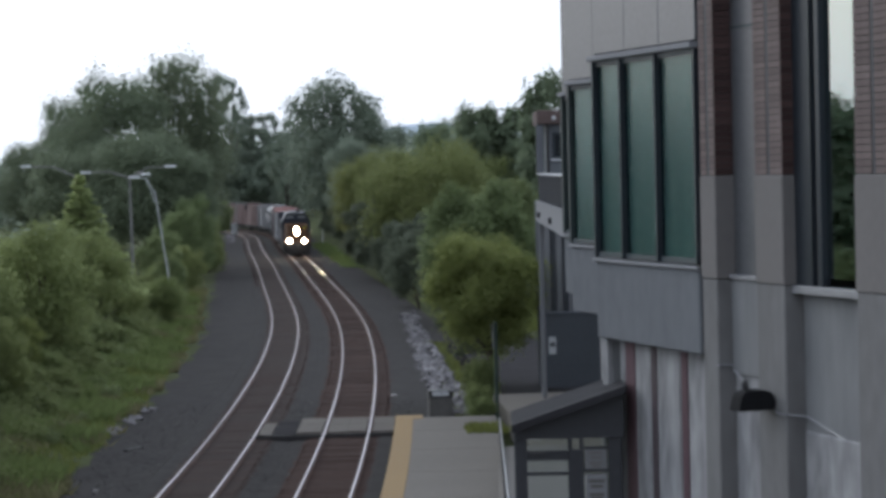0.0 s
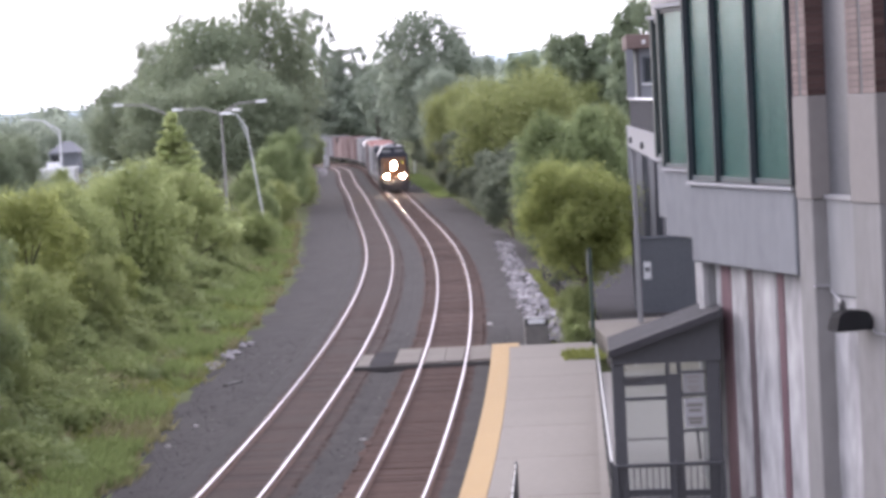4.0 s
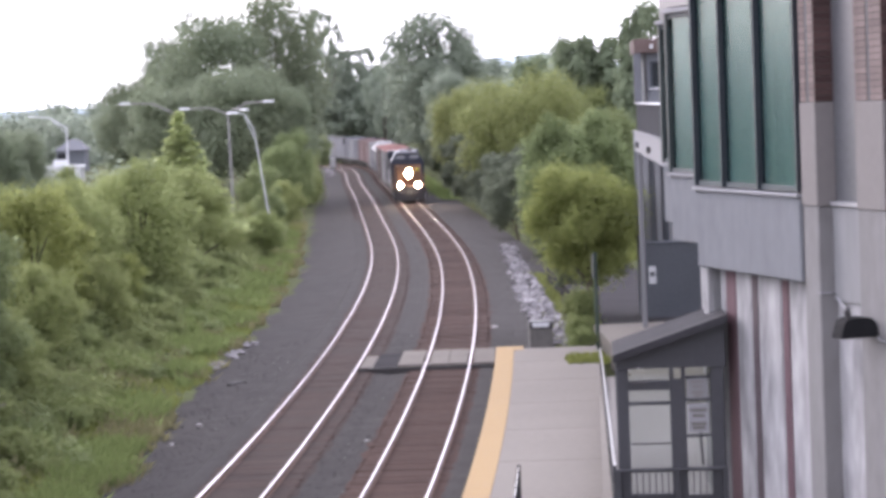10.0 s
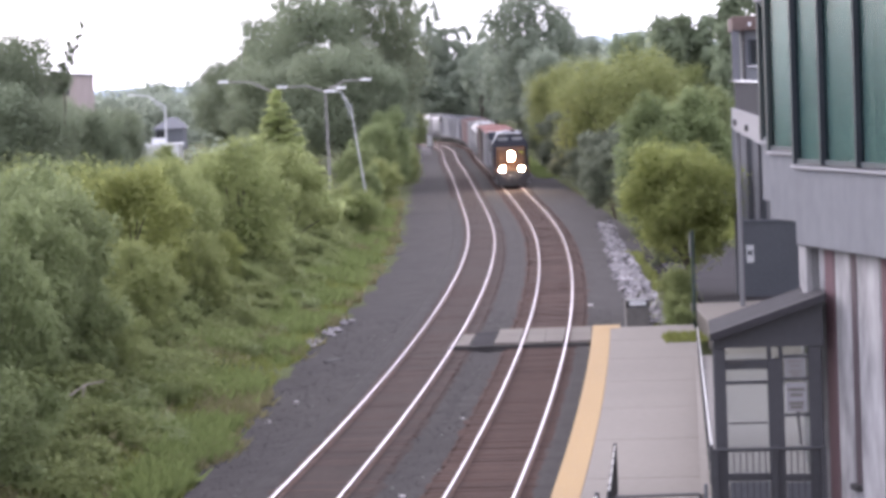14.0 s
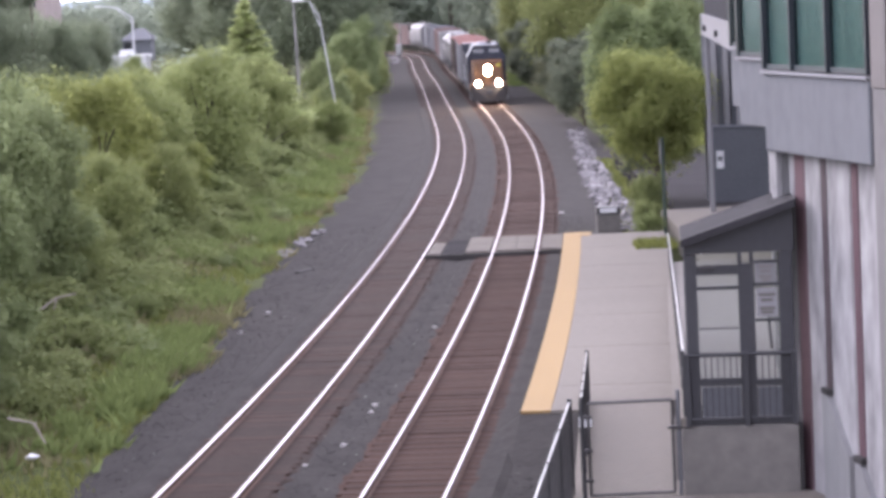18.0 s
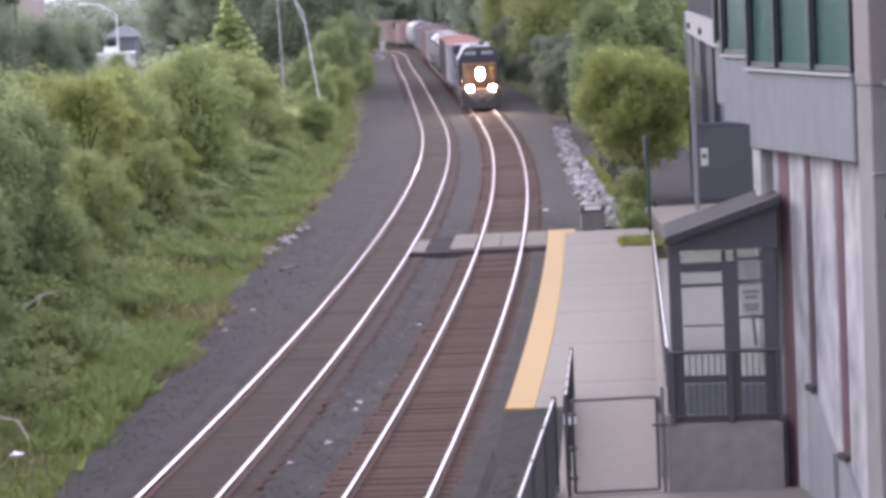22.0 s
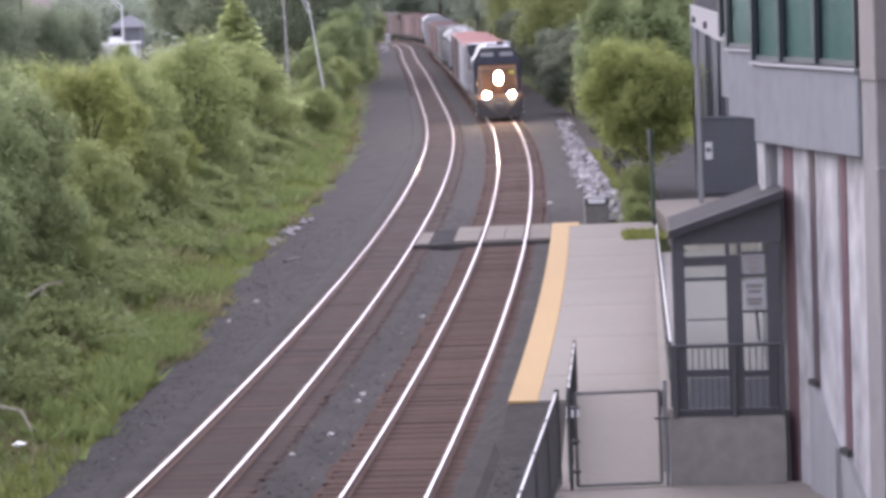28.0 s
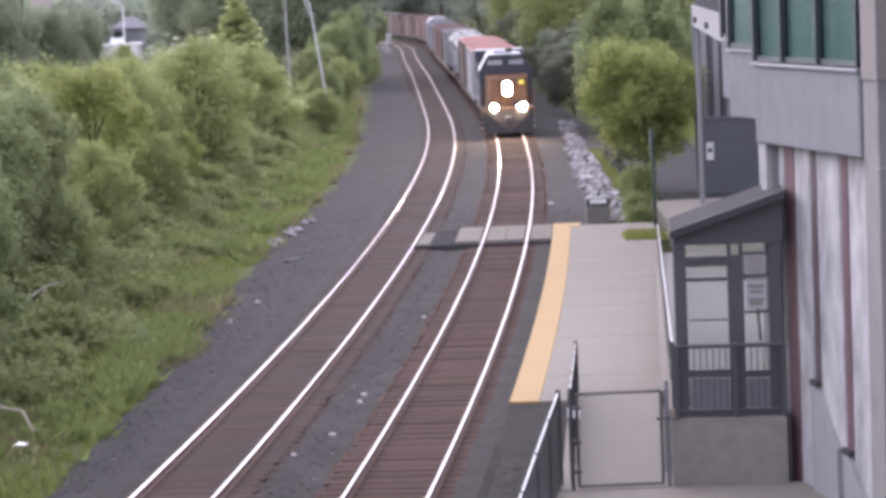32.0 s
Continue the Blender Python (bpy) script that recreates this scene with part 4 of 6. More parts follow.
part("end_wall", Shape().box(0.1, 9, 4.6, 4.9, 0.3, 7.5), GREY_LIGHT, wing)
for k in range(3):
    part("pilaster", Shape().box(0.42 + 0.45 * k, 0.62 + 0.45 * k, 4.4, 4.598, 0.3, 6.89, 0.01), LIGHT_CONC, wing, "paler grey pilaster")
encl = thing("enclosure", pose(9.95, 89.5, 0.3), "dark grey painted utility enclosure beside the path", "enclosure")
part("box", Shape().box(0, 2.6, 0, 0.9, 0, 2.9, 0.02), GREY_WALL, encl)
part("cap", Shape().box(-0.03, 2.63, -0.03, 0.93, 2.905, 2.97, 0.01), GREY_WALL, encl)
part("rear_box", Shape().box(0.9, 1.75, 0.94, 1.5, 0, 3.85, 0.02), GREY_WALL, encl, "taller dark grey box behind")
part("corner_trim", Shape().box(-0.02, 0.06, -0.02, 0.0, 0, 2.9), DARK_STEEL, encl)
part("back_wall", Shape().box(3.0, 9, -24, -1.3, 0.3, 6.84), GREY_MID, wing)
for y in (-4, -13):
    part("wall_light", Shape().box(-0.16, -0.05, y - 0.08, y + 0.08, 7.05, 7.27, 0.03), BLACK, wing)
sg = thing("wall_sign", pose(10.25, 89.485, 2.04), "white notice plate on the dark enclosure", "sign")
part("plate", Shape().box(-0.14, 0.14, -0.012, 0.0, -0.33, 0.33, 0.006), WHITE, sg)
part("printed_bar", Shape().box(-0.09, 0.09, -0.016, -0.0125, -0.05, 0.12), GREY_MID, sg, "grey printed bar")

# ---- shelter ----
SHB = pose(3.28, 34.4, 0, 0, 0, -5) @ pose(-3.28, -34.4, 0)
she = thing("platform_shelter", SHB, "black framed glass shelter with a dark shed roof", "shelter")
part("plinth", Shape().box(3.24, 4.945, 34.40, 38.2, 0.6, 2.31, 0.02), CONC_DARK, she, "grey concrete plinth")
part("plinth_kerb", Shape().box(3.22, 3.36, 34.39, 38.2, 2.312, 2.45, 0.012), CONC_WALK, she)
rf = part("roof", Shape().add([(3.32, 34.18, 5.0), (4.98, 34.18, 5.54), (4.98, 36.2, 5.54), (3.32, 36.2, 5.0), (3.32, 34.18, 5.09), (4.97, 34.18, 5.63), (4.97, 36.2, 5.63), (3.32, 36.2, 5.09)],
          [(0, 1, 2, 3), (4, 7, 6, 5), (0, 4, 5, 1), (1, 5, 6, 2), (2, 6, 7, 3), (3, 7, 4, 0)]), ROOF, she)
part("rake_board", Shape().add([(3.31, 34.15, 4.985), (4.98, 34.15, 5.53), (4.98, 34.15, 5.645), (3.31, 34.15, 5.10), (3.31, 34.178, 4.985), (4.98, 34.178, 5.53), (4.98, 34.178, 5.645), (3.31, 34.178, 5.10)],
     [(0, 1, 2, 3), (4, 7, 6, 5), (0, 4, 5, 1), (1, 5, 6, 2), (2, 6, 7, 3), (3, 7, 4, 0)]), ROOF, rf)
for i in range(1, 6):
    y = 34.2 + i * 0.36
    part("shingle_edge", Shape().add([(3.32, y, 5.094), (4.97, y, 5.634), (4.97, y + 0.06, 5.646), (3.32, y + 0.06, 5.106)], [(0, 1, 2, 3)]), ROOF, rf)
part("gable", Shape().add([(3.36, 34.42, 4.86), (4.95, 34.42, 4.86), (4.95, 34.42, 5.52), (3.36, 34.42, 5.0), (3.36, 34.47, 4.86), (4.95, 34.47, 4.86), (4.95, 34.47, 5.52), (3.36, 34.47, 5.0)],
     [(0, 1, 2, 3), (4, 7, 6, 5), (0, 4, 5, 1), (1, 5, 6, 2), (2, 6, 7, 3), (3, 7, 4, 0)]), SHADE_STEEL, she, "dark gable panel")


def front(y, t0=0.0):
    for x0, x1, top in ((3.36, 3.53, 4.855), (4.13, 4.36, 4.69), (4.72, 4.92, 4.855)):
        part("frame_post", Shape().box(x0, x1, y, y + 0.09, 2.315, top, 0.01), SHADE_STEEL, she)
    for x0, x1 in ((4.13, 4.19), (4.30, 4.36)):
        part("frame_post", Shape().box(x0, x1, y + 0.01, y + 0.08, 4.692, 4.855, 0.006), SHADE_STEEL, she)
    g = part("pane", Shape().box(4.19, 4.30, y + 0.04, y + 0.05, 4.692, 4.855), CLEAR_GLASS, she)
    g.visible_shadow = False
    for z0, z1 in ((4.54, 4.68), (4.32, 4.37), (2.90, 3.01), (2.315, 2.42)):
        part("frame_bar", Shape().box(3.53, 4.13, y + 0.01, y + 0.08, z0, z1, 0.008), SHADE_STEEL, she)
    for z0, z1 in ((4.69, 4.73), (4.36, 4.41), (3.83, 3.87), (2.88, 2.98), (2.315, 2.42)):
        part("frame_bar", Shape().box(4.36, 4.72, y + 0.01, y + 0.08, z0, z1, 0.008), SHADE_STEEL, she)
    for x0, x1 in ((3.53, 4.13), (4.36, 4.72)):
        g = part("pane", Shape().box(x0, x1, y + 0.04, y + 0.05, 2.45, 4.85), CLEAR_GLASS, she)
        g.visible_shadow = False


front(34.44)
part("back_frame", Shape().box(3.36, 3.47, 35.95, 36.04, 2.315, 4.98, 0.01), SHADE_STEEL, she)
part("door_bar", Shape().box(3.55, 4.12, 34.425, 34.45, 3.74, 3.765, 0.005), DARK_STEEL, she)
part("kick_panel", Shape().box(3.55, 4.12, 34.47, 34.49, 2.43, 2.88, 0.006), GREY_MID, she, "grey kick panel of the door")
part("kick_panel", Shape().box(4.37, 4.71, 34.47, 34.49, 2.43, 2.86, 0.006), GREY_MID, she)
part("door_closer", Shape().box(3.56, 3.8, 34.41, 34.45, 4.62, 4.68, 0.008), DARK_STEEL, she)
for y in (35.2,):
    part("side_post", Shape().box(3.36, 3.44, y, y + 0.08, 2.315, 4.95, 0.008), SHADE_STEEL, she)
for y0, y1 in ((34.55, 35.18), (35.3, 35.94)):
    g = part("side_pane", Shape().box(3.395, 3.405, y0, y1, 2.45, 4.9), CLEAR_GLASS, she)
    g.visible_shadow = False
for z in (2.4, 3.2, 4.4):
    part("side_bar", Shape().box(3.37, 3.43, 34.5, 35.95, z, z + 0.06, 0.008), SHADE_STEEL, she)
note = thing("notice", SHB @ pose(4.54, 34.40, 4.42), "faded grey poster behind the shelter glass", "notice")
part("sheet", Shape().box(-0.16, 0.15, 0.05, 0.058, -0.02, 0.27, 0.003), PALE_CONC, note)
for z, w in ((0.2, 0.11), (0.13, 0.08), (0.05, 0.1), (0.0, 0.06)):
    part("text_bar", Shape().box(-w, w * 0.8, 0.046, 0.049, z, z + 0.04), STONE, note)
mid_note = thing("notice", SHB @ pose(4.54, 34.40, 3.9), "pale printed notice behind the shelter glass", "notice")
part("sheet", Shape().box(-0.15, 0.15, 0.05, 0.058, 0.0, 0.42, 0.003), LIGHT_CONC, mid_note)
for z, w in ((0.3, 0.12), (0.22, 0.09), (0.1, 0.11), (0.04, 0.09)):
    part("text_bar", Shape().box(-w, w, 0.046, 0.049, z, z + 0.05), CONC_DARK, mid_note)
low = thing("notice_stake", SHB @ pose(4.55, 34.42, 3.1), "dark wooden stake leaning inside the shelter glass", "stake")
part("stake", Shape().add([(-0.02, 0.06, 0.9), (0.02, 0.06, 0.9), (0.02, 0.08, 0.9), (-0.02, 0.08, 0.9), (0.02, 0.06, 0.32), (0.06, 0.06, 0.32), (0.06, 0.08, 0.32), (0.02, 0.08, 0.32)],
     [(0, 1, 2, 3), (4, 7, 6, 5), (0, 4, 5, 1), (1, 5, 6, 2), (2, 6, 7, 3), (3, 7, 4, 0)]), DARK_STEEL, low)
rail = thing("railing", SHB, "black picket railing in front of the shelter door", "railing")
for z, r in ((3.37, 0.03), (2.42, 0.02)):
    part("bar", Shape().tube((3.33, 34.385, z), (4.9, 34.385, z), r, n=8), BLACK, rail)
for x in (3.34, 4.2, 4.9):
    part("post", Shape().box(x - 0.04, x + 0.04, 34.35, 34.42, 2.312, 3.40, 0.008), BLACK, rail)
for i in range(1, 17):
    x = 3.33 + i * 1.57 / 17
    part("picket", Shape().box(x - 0.008, x + 0.008, 34.378, 34.394, 2.42, 3.36), BLACK, rail)

# ---- lamps along the car park ----


def street_lamp(base, top, arms, label, r=0.08, mtl=None, truss=False):
    lp = thing("street_lamp", pose(*base), label, "street lamp", "street lamps of the car park")
    b = Vector(base)
    t = Vector(top) - b
    part("pole", Shape().tube((0, 0, 0), t, r, r * 0.65, n=10), mtl or POLE, lp)
    for tip in arms:
        e = Vector(tip) - b
        mid = t.lerp(e, 0.5) + Vector((0, 0, 0.25 * abs(e.z - t.z) + 0.12))
        part("arm", Shape().tube(t - Vector((0, 0, 0.12)), mid, max(0.036, 0.62 * r), n=6).tube(mid, e, max(0.032, 0.52 * r), n=6), mtl or POLE, lp)
        if truss:
            part("brace", Shape().tube(t - Vector((0, 0, 0.75)), mid - Vector((0, 0, 0.1)), max(0.026, 0.4 * r), n=6), mtl or POLE, lp)
        d = (e - mid).normalized()
        q = Matrix.Translation(e) @ Vector((d.x, d.y, 0)).to_track_quat("X", "Z").to_matrix().to_4x4()
        part("lamp_head", Shape().box(-0.1, 0.65, -0.16, 0.16, -0.07, 0.09, 0.05, q), WHITE, lp, "pale cobra lamp head")
    return lp


street_lamp((-10.1, 165, 0.9), (-10.19, 165, 8.85), [(-7.6, 164.5, 9.45), (-12.9, 165, 9.15), (-9.2, 164, 8.95)], "tall grey lamp pole with several cobra heads", 0.11, WOOD_POLE)
street_lamp((-6.75, 150, 0.6), (-7.72, 150, 7.9), [(-8.7, 150, 8.75)], "leaning galvanised lamp pole with a trussed arm", 0.06, None, True)
street_lamp((-14.1, 170, 1.0), (-14.18, 170, 8.95), [(-17.5, 170, 9.7)], "grey lamp pole behind the conifer", 0.12, WOOD_POLE)
street_lamp((-33.75, 260, 1.5), (-33.65, 260, 7.9), [(-37.1, 260, 9.15)], "distant galvanised lamp pole with a trussed arm", 0.14, None, True)

# ---- far houses, signal and woods ----
hs = thing("house", pose(-38.6, 300, 0.3), "distant house with a dark hip roof", "house")
part("wall", Shape().box(-1.7, 1.8, 0, 5, 0, 4.5, 0.03), GREY_WALL, hs)
part("roof", Shape().add([(-2.0, -0.3, 4.5), (2.1, -0.3, 4.5), (2.1, 5.3, 4.5), (-2.0, 5.3, 4.5), (-0.2, 2.5, 5.9), (0.9, 2.5, 5.9)], [(0, 1, 5, 4), (1, 2, 5), (2, 3, 4, 5), (3, 0, 4), (0, 3, 2, 1)]), SLATE, hs)
part("window", Shape().box(-1.5, -0.5, -0.05, 0.0, 3.0, 4.2), ROOM_DARK, hs)
van = thing("white_shed", pose(-33.9, 256, 1.5), "low white shed behind the bushes", "shed")
part("wall", Shape().box(-2.3, 2.1, 0, 3, 0, 2.1, 0.05), WHITE, van)
part("roof", Shape().prism([(-2.5, 2.1), (2.3, 2.1), (2.2, 2.3), (-2.4, 2.25)], -0.15, 3.1), WHITE, van)
part("vent", Shape().box(-0.9, 0.5, 0.4, 1.2, 2.3, 2.9, 0.04), WHITE, van)
blk = thing("apartment_building", pose(-54.6, 320, 1.5), "distant tan brick apartment block", "building")
part("wall", Shape().box(-3.6, 1.5, 0, 14, 0, 10.6, 0.03), TAN, blk)
part("roof", Shape().box(-3.7, 1.6, -0.1, 14.1, 10.605, 11.0), CONC_DARK, blk)
for fx in (-2.8, -0.9):
    for fz in (2.0, 5.0, 8.0):
        part("window", Shape().box(fx, fx + 1.2, -0.06, 0.0, fz, fz + 1.5), ROOM_DARK, blk)
gar = thing("outbuilding", pose(-28.0, 170, 1.6), "low tan outbuilding half hidden by bushes", "shed")
part("wall", Shape().box(-1.05, 1.05, 0, 3, 0, 3.5, 0.03), TAN, gar)
part("roof", Shape().prism([(-1.2, 3.5), (1.2, 3.5), (1.15, 3.75), (-1.15, 3.65)], -0.1, 3.1), CONC_DARK, gar)
pst = thing("post", pose(-27.3, 168.5, 1.6), "thin grey post beside the outbuilding", "post")
part("pole", Shape().tube((0, 0, 0), (0, 0, 5.1), 0.07, n=8), POLE, pst)
mark = thing("marker_post", pose(*on_line(262, SPACING + 4.7)[:2], -0.4), "thin white marker post beside the far track", "post")
part("pole", Shape().tube((0, 0, 0), (0.05, 0, 1.9), 0.07, 0.06, n=8), WHITE, mark)
part("cap", Shape().tube((0.05, 0, 1.9), (0.05, 0, 1.96), 0.075, 0.05, n=8), WHITE, mark)
cab = thing("signal_cabinet", pose(-6.6, 352, -0.2), "white relay cabinet beside the far tracks", "cabinet")
part("case", Shape().box(-0.4, 0.4, 0, 0.6, 0.2, 1.7, 0.04), WHITE, cab)
part("plinth", Shape().box(-0.45, 0.45, -0.05, 0.65, 0, 0.2), CONC_DARK, cab)
mast = thing("signal_mast", pose(-6.3, 356, -0.2), "pale signal mast with a short bracket", "signal")
part("pole", Shape().tube((0, 0, 0), (0, 0, 4.6), 0.15, 0.13, 8), WOOD_POLE, mast)
part("bracket", Shape().box(-0.1, 1.6, -0.12, 0.12, 4.45, 4.75, 0.03), WOOD_POLE, mast)
part("head", Shape().box(1.3, 1.6, -0.2, 0.1, 3.6, 4.45, 0.03), UNDER, mast)

sh_ = bpy.data.meshes.new("hill")
hv, hf = [], []
for i in range(61):
    x = -1500 + 50 * i
    top = 25 + 4 * math.sin(i * 0.23) + 5 * math.sin(i * 0.61 + 1) + 36 * math.exp(-((x - 210) / 150) ** 2)
    if x < -120:
        top *= max(0.8, 1 - (-120 - x) / 1800)
    hv += [(x, 2700, -20), (x, 2750, top * 0.8), (x, 2900, top)]
for i in range(60):
    hf += [(3 * i, 3 * i + 3, 3 * i + 4, 3 * i + 1), (3 * i + 1, 3 * i + 4, 3 * i + 5, 3 * i + 2)]
sh_.from_pydata(hv, [], hf)
sh_.materials.append(HILL)
tagged(new("distant_hill", sh_), "hazy blue wooded ridge on the horizon", "hill", kind="structure")


# ---- train ----
TRAIN_RUN = (0.0012, -3.707, 214.61)


def train_at(t):
    """Metres along the line of the locomotive's nose at t seconds."""
    return TRAIN_RUN[0] * t * t + TRAIN_RUN[1] * t + TRAIN_RUN[2]


def truck(parent, y, base=2.6, axles=2, r=0.5):
    """A wheel truck under a car: side frames, bolster and wheelsets."""
    t = part("truck", Shape().box(-1.1, -0.95, y - base / 2 - 0.35, y + base / 2 + 0.35, 0.42, 0.78, 0.05).box(0.95, 1.1, y - base / 2 - 0.35, y + base / 2 + 0.35, 0.42, 0.78, 0.05).box(-1.0, 1.0, y - 0.25, y + 0.25, 0.5, 0.85, 0.03), UNDER, parent)
    for i in range(axles):
        yy = y - base / 2 + base * i / (axles - 1)
        part("wheelset", Shape().tube((-0.82, yy, r), (-0.69, yy, r), r, n=18).tube((0.69, yy, r), (0.82, yy, r), r, n=18).tube((-0.75, yy, r), (0.75, yy, r), 0.09, n=8), DARK_STEEL, t)


def make_loco():
    lo = thing("locomotive", Matrix(), "dark blue diesel locomotive with a yellow nose and lit headlights", "locomotive")
    part("walkway", Shape().box(-1.5, 1.5, 0.15, 17.9, 1.42, 1.56, 0.02).box(-1.42, 1.42, 0.2, 17.8, 1.0, 1.42, 0.03), BLUE, lo)
    part("pilot", Shape().add([(-1.45, 0.0, 1.5), (1.45, 0.0, 1.5), (1.45, 0.35, 1.5), (-1.45, 0.35, 1.5), (-1.35, -0.15, 0.15), (0, -0.42, 0.12), (1.35, -0.15, 0.15), (1.35, 0.3, 0.15), (-1.35, 0.3, 0.15)],
         [(0, 1, 2, 3), (0, 4, 5), (0, 5, 1), (1, 5, 6), (1, 6, 7, 2), (3, 2, 7, 8), (0, 3, 8, 4), (4, 8, 7, 6, 5)]), UNDER, lo, "black pilot plow")
    part("coupler", Shape().box(-0.12, 0.12, -0.75, 0.0, 0.78, 1.0, 0.03).box(-0.22, 0.2, -0.95, -0.7, 0.68, 1.08, 0.05), DARK_STEEL, lo)
    part("end_sill", Shape().box(-1.5, 1.5, -0.03, 0.14, 1.05, 1.56, 0.03), NOSE, lo, "yellow end sill")
    for sx in (-1, 1):
        part("step_well", Shape().box(sx * 1.15 if sx > 0 else -1.5, 1.5 if sx > 0 else -1.15, 0.15, 0.8, 0.35, 1.0, 0.02), UNDER, lo)
        for z in (0.4, 0.72, 1.05):
            part("step", Shape().box(sx * 1.3 - 0.22, sx * 1.3 + 0.22, 0.02, 0.4, z, z + 0.04), BRIGHT, lo)
        part("grab_rail", Shape().tube((sx * 1.42, 0.0, 1.2), (sx * 1.42, 0.0, 2.55), 0.022, n=6).tube((sx * 1.42, 0.0, 2.55), (sx * 0.5, 0.0, 2.55), 0.02, n=6), NOSE, lo, "yellow grab rail")
        d = part("ditch_light", Shape().tube((sx * 0.79, 0.12, 1.57), (sx * 0.79, -0.06, 1.57), 0.2, 0.22, 16), UNDER, lo)
        part("lens", Shape().tube((sx * 0.79, -0.061, 1.57), (sx * 0.79, -0.11, 1.57), 0.2, 0.17, n=18).tube((sx * 0.79, -0.11, 1.57), (sx * 0.79, -0.145, 1.57), 0.17, 0.07, n=18), HEADLIGHT, d, "lit ditch light")
    nose = part("nose", Shape().add([(-1.12, 0.55, 1.56), (1.12, 0.55, 1.56), (1.25, 1.0, 1.56), (1.25, 2.3, 1.56), (-1.25, 2.3, 1.56), (-1.25, 1.0, 1.56),
                                  (-1.0, 0.72, 3.2), (1.0, 0.72, 3.2), (1.18, 1.1, 3.3), (1.25, 2.3, 3.42), (-1.25, 2.3, 3.42), (-1.18, 1.1, 3.3)],
                                 [(0, 1, 7, 6), (1, 2, 8, 7), (2, 3, 9, 8), (4, 5, 11, 10), (5, 0, 6, 11), (6, 7, 8, 9, 10, 11), (0, 5, 4, 3, 2, 1), (3, 4, 10, 9)]), NOSE, lo, "yellow nose")
    part("nose_door", Shape().box(-0.35, 0.35, 0.52, 0.6, 1.6, 2.45, 0.02), NOSE, nose)
    part("nose_stripe", Shape().add([(-1.14, 0.54, 1.58), (1.14, 0.54, 1.58), (1.11, 0.57, 1.85), (-1.11, 0.57, 1.85)], [(0, 1, 2, 3)]), BLUE, nose)
    part("herald", Shape().box(0.7, 1.0, 0.60, 0.68, 2.85, 3.05, 0.01), HERALD, nose, "yellow-green emblem plate")
    hb = part("headlight_housing", Shape().box(-0.34, 0.34, 0.50, 0.75, 2.2, 3.02, 0.06), BLUE, lo)
    for z in (2.45, 2.76):
        part("lens", Shape().tube((0, 0.499, z), (0, 0.44, z), 0.23, 0.19, n=20).tube((0, 0.44, z), (0, 0.405, z), 0.19, 0.08, n=20), HEADLIGHT, hb, "lit half of the twin headlight")
    cab = part("cab", Shape().prism([(-1.52, 1.56), (1.52, 1.56), (1.52, 3.62), (0.98, 4.48), (-0.98, 4.48), (-1.52, 3.62)], 2.0, 5.2), BLUE, lo)
    part("cab_roof", Shape().prism([(-1.0, 4.482), (1.0, 4.482), (0.9, 4.57), (-0.9, 4.57)], 1.9, 5.3).prism([(-1.5, 3.66), (-1.54, 3.64), (-1.02, 4.52), (-0.98, 4.5)], 1.93, 5.25), ROOF_GREY, cab, "pale grey cab roof")
    for sx in (-1, 1):
        part("windshield", Shape().box(sx * 0.62 - 0.42, sx * 0.62 + 0.42, 1.965, 1.998, 3.93, 4.2, 0.02), WINDSHIELD, cab, "windshield with a pale reflection put into its colour")
        part("side_window", Shape().box(sx * 1.525 - 0.015, sx * 1.525 + 0.015, 2.8, 4.6, 2.9, 3.65, 0.01), WINDSHIELD, cab)
        part("number_board", Shape().box(sx * 0.62 - 0.3, sx * 0.62 + 0.3, 1.93, 1.998, 4.28, 4.42, 0.02), DARK_STEEL, cab, "dark number board")
    part("wiper_panel", Shape().box(-1.4, 1.4, 1.97, 1.999, 3.45, 3.68), BLUE, cab)
    part("horn", Shape().tube((0.2, 4.0, 4.72), (0.2, 3.5, 4.74), 0.05, 0.12, 10).tube((0.4, 4.0, 4.72), (0.4, 3.6, 4.74), 0.05, 0.1, 10).box(0.1, 0.5, 4.0, 4.1, 4.57, 4.75), DARK_STEEL, lo)
    part("roof_unit", Shape().box(-0.6, 0.1, 3.2, 4.6, 4.572, 4.75, 0.04), ROOF_GREY, lo, "grey roof air unit")
    hood = part("long_hood", Shape().prism([(-1.0, 1.56), (1.0, 1.56), (1.0, 4.1), (0.8, 4.45), (-0.8, 4.45), (-1.0, 4.1)], 5.2, 13.0), BLUE, lo)
    part("radiator", Shape().prism([(-1.1, 1.56), (1.1, 1.56), (1.1, 3.4), (1.5, 3.9), (1.5, 4.45), (-1.5, 4.45), (-1.5, 3.9), (-1.1, 3.4)], 13.05, 17.4), BLUE, lo)
    for i in range(7):
        for sx in (-1, 1):
            part("hood_door", Shape().box(sx * 1.0 - 0.015, sx * 1.0 + 0.015, 5.5 + i * 1.02, 6.4 + i * 1.02, 1.8, 3.7, 0.006), BLUE, hood)
    part("exhaust", Shape().box(-0.35, 0.35, 8.6, 9.8, 4.45, 4.62, 0.03), UNDER, lo)
    part("fuel_tank", Shape().box(-1.35, 1.35, 7.0, 11.2, 0.3, 1.0, 0.12), UNDER, lo)
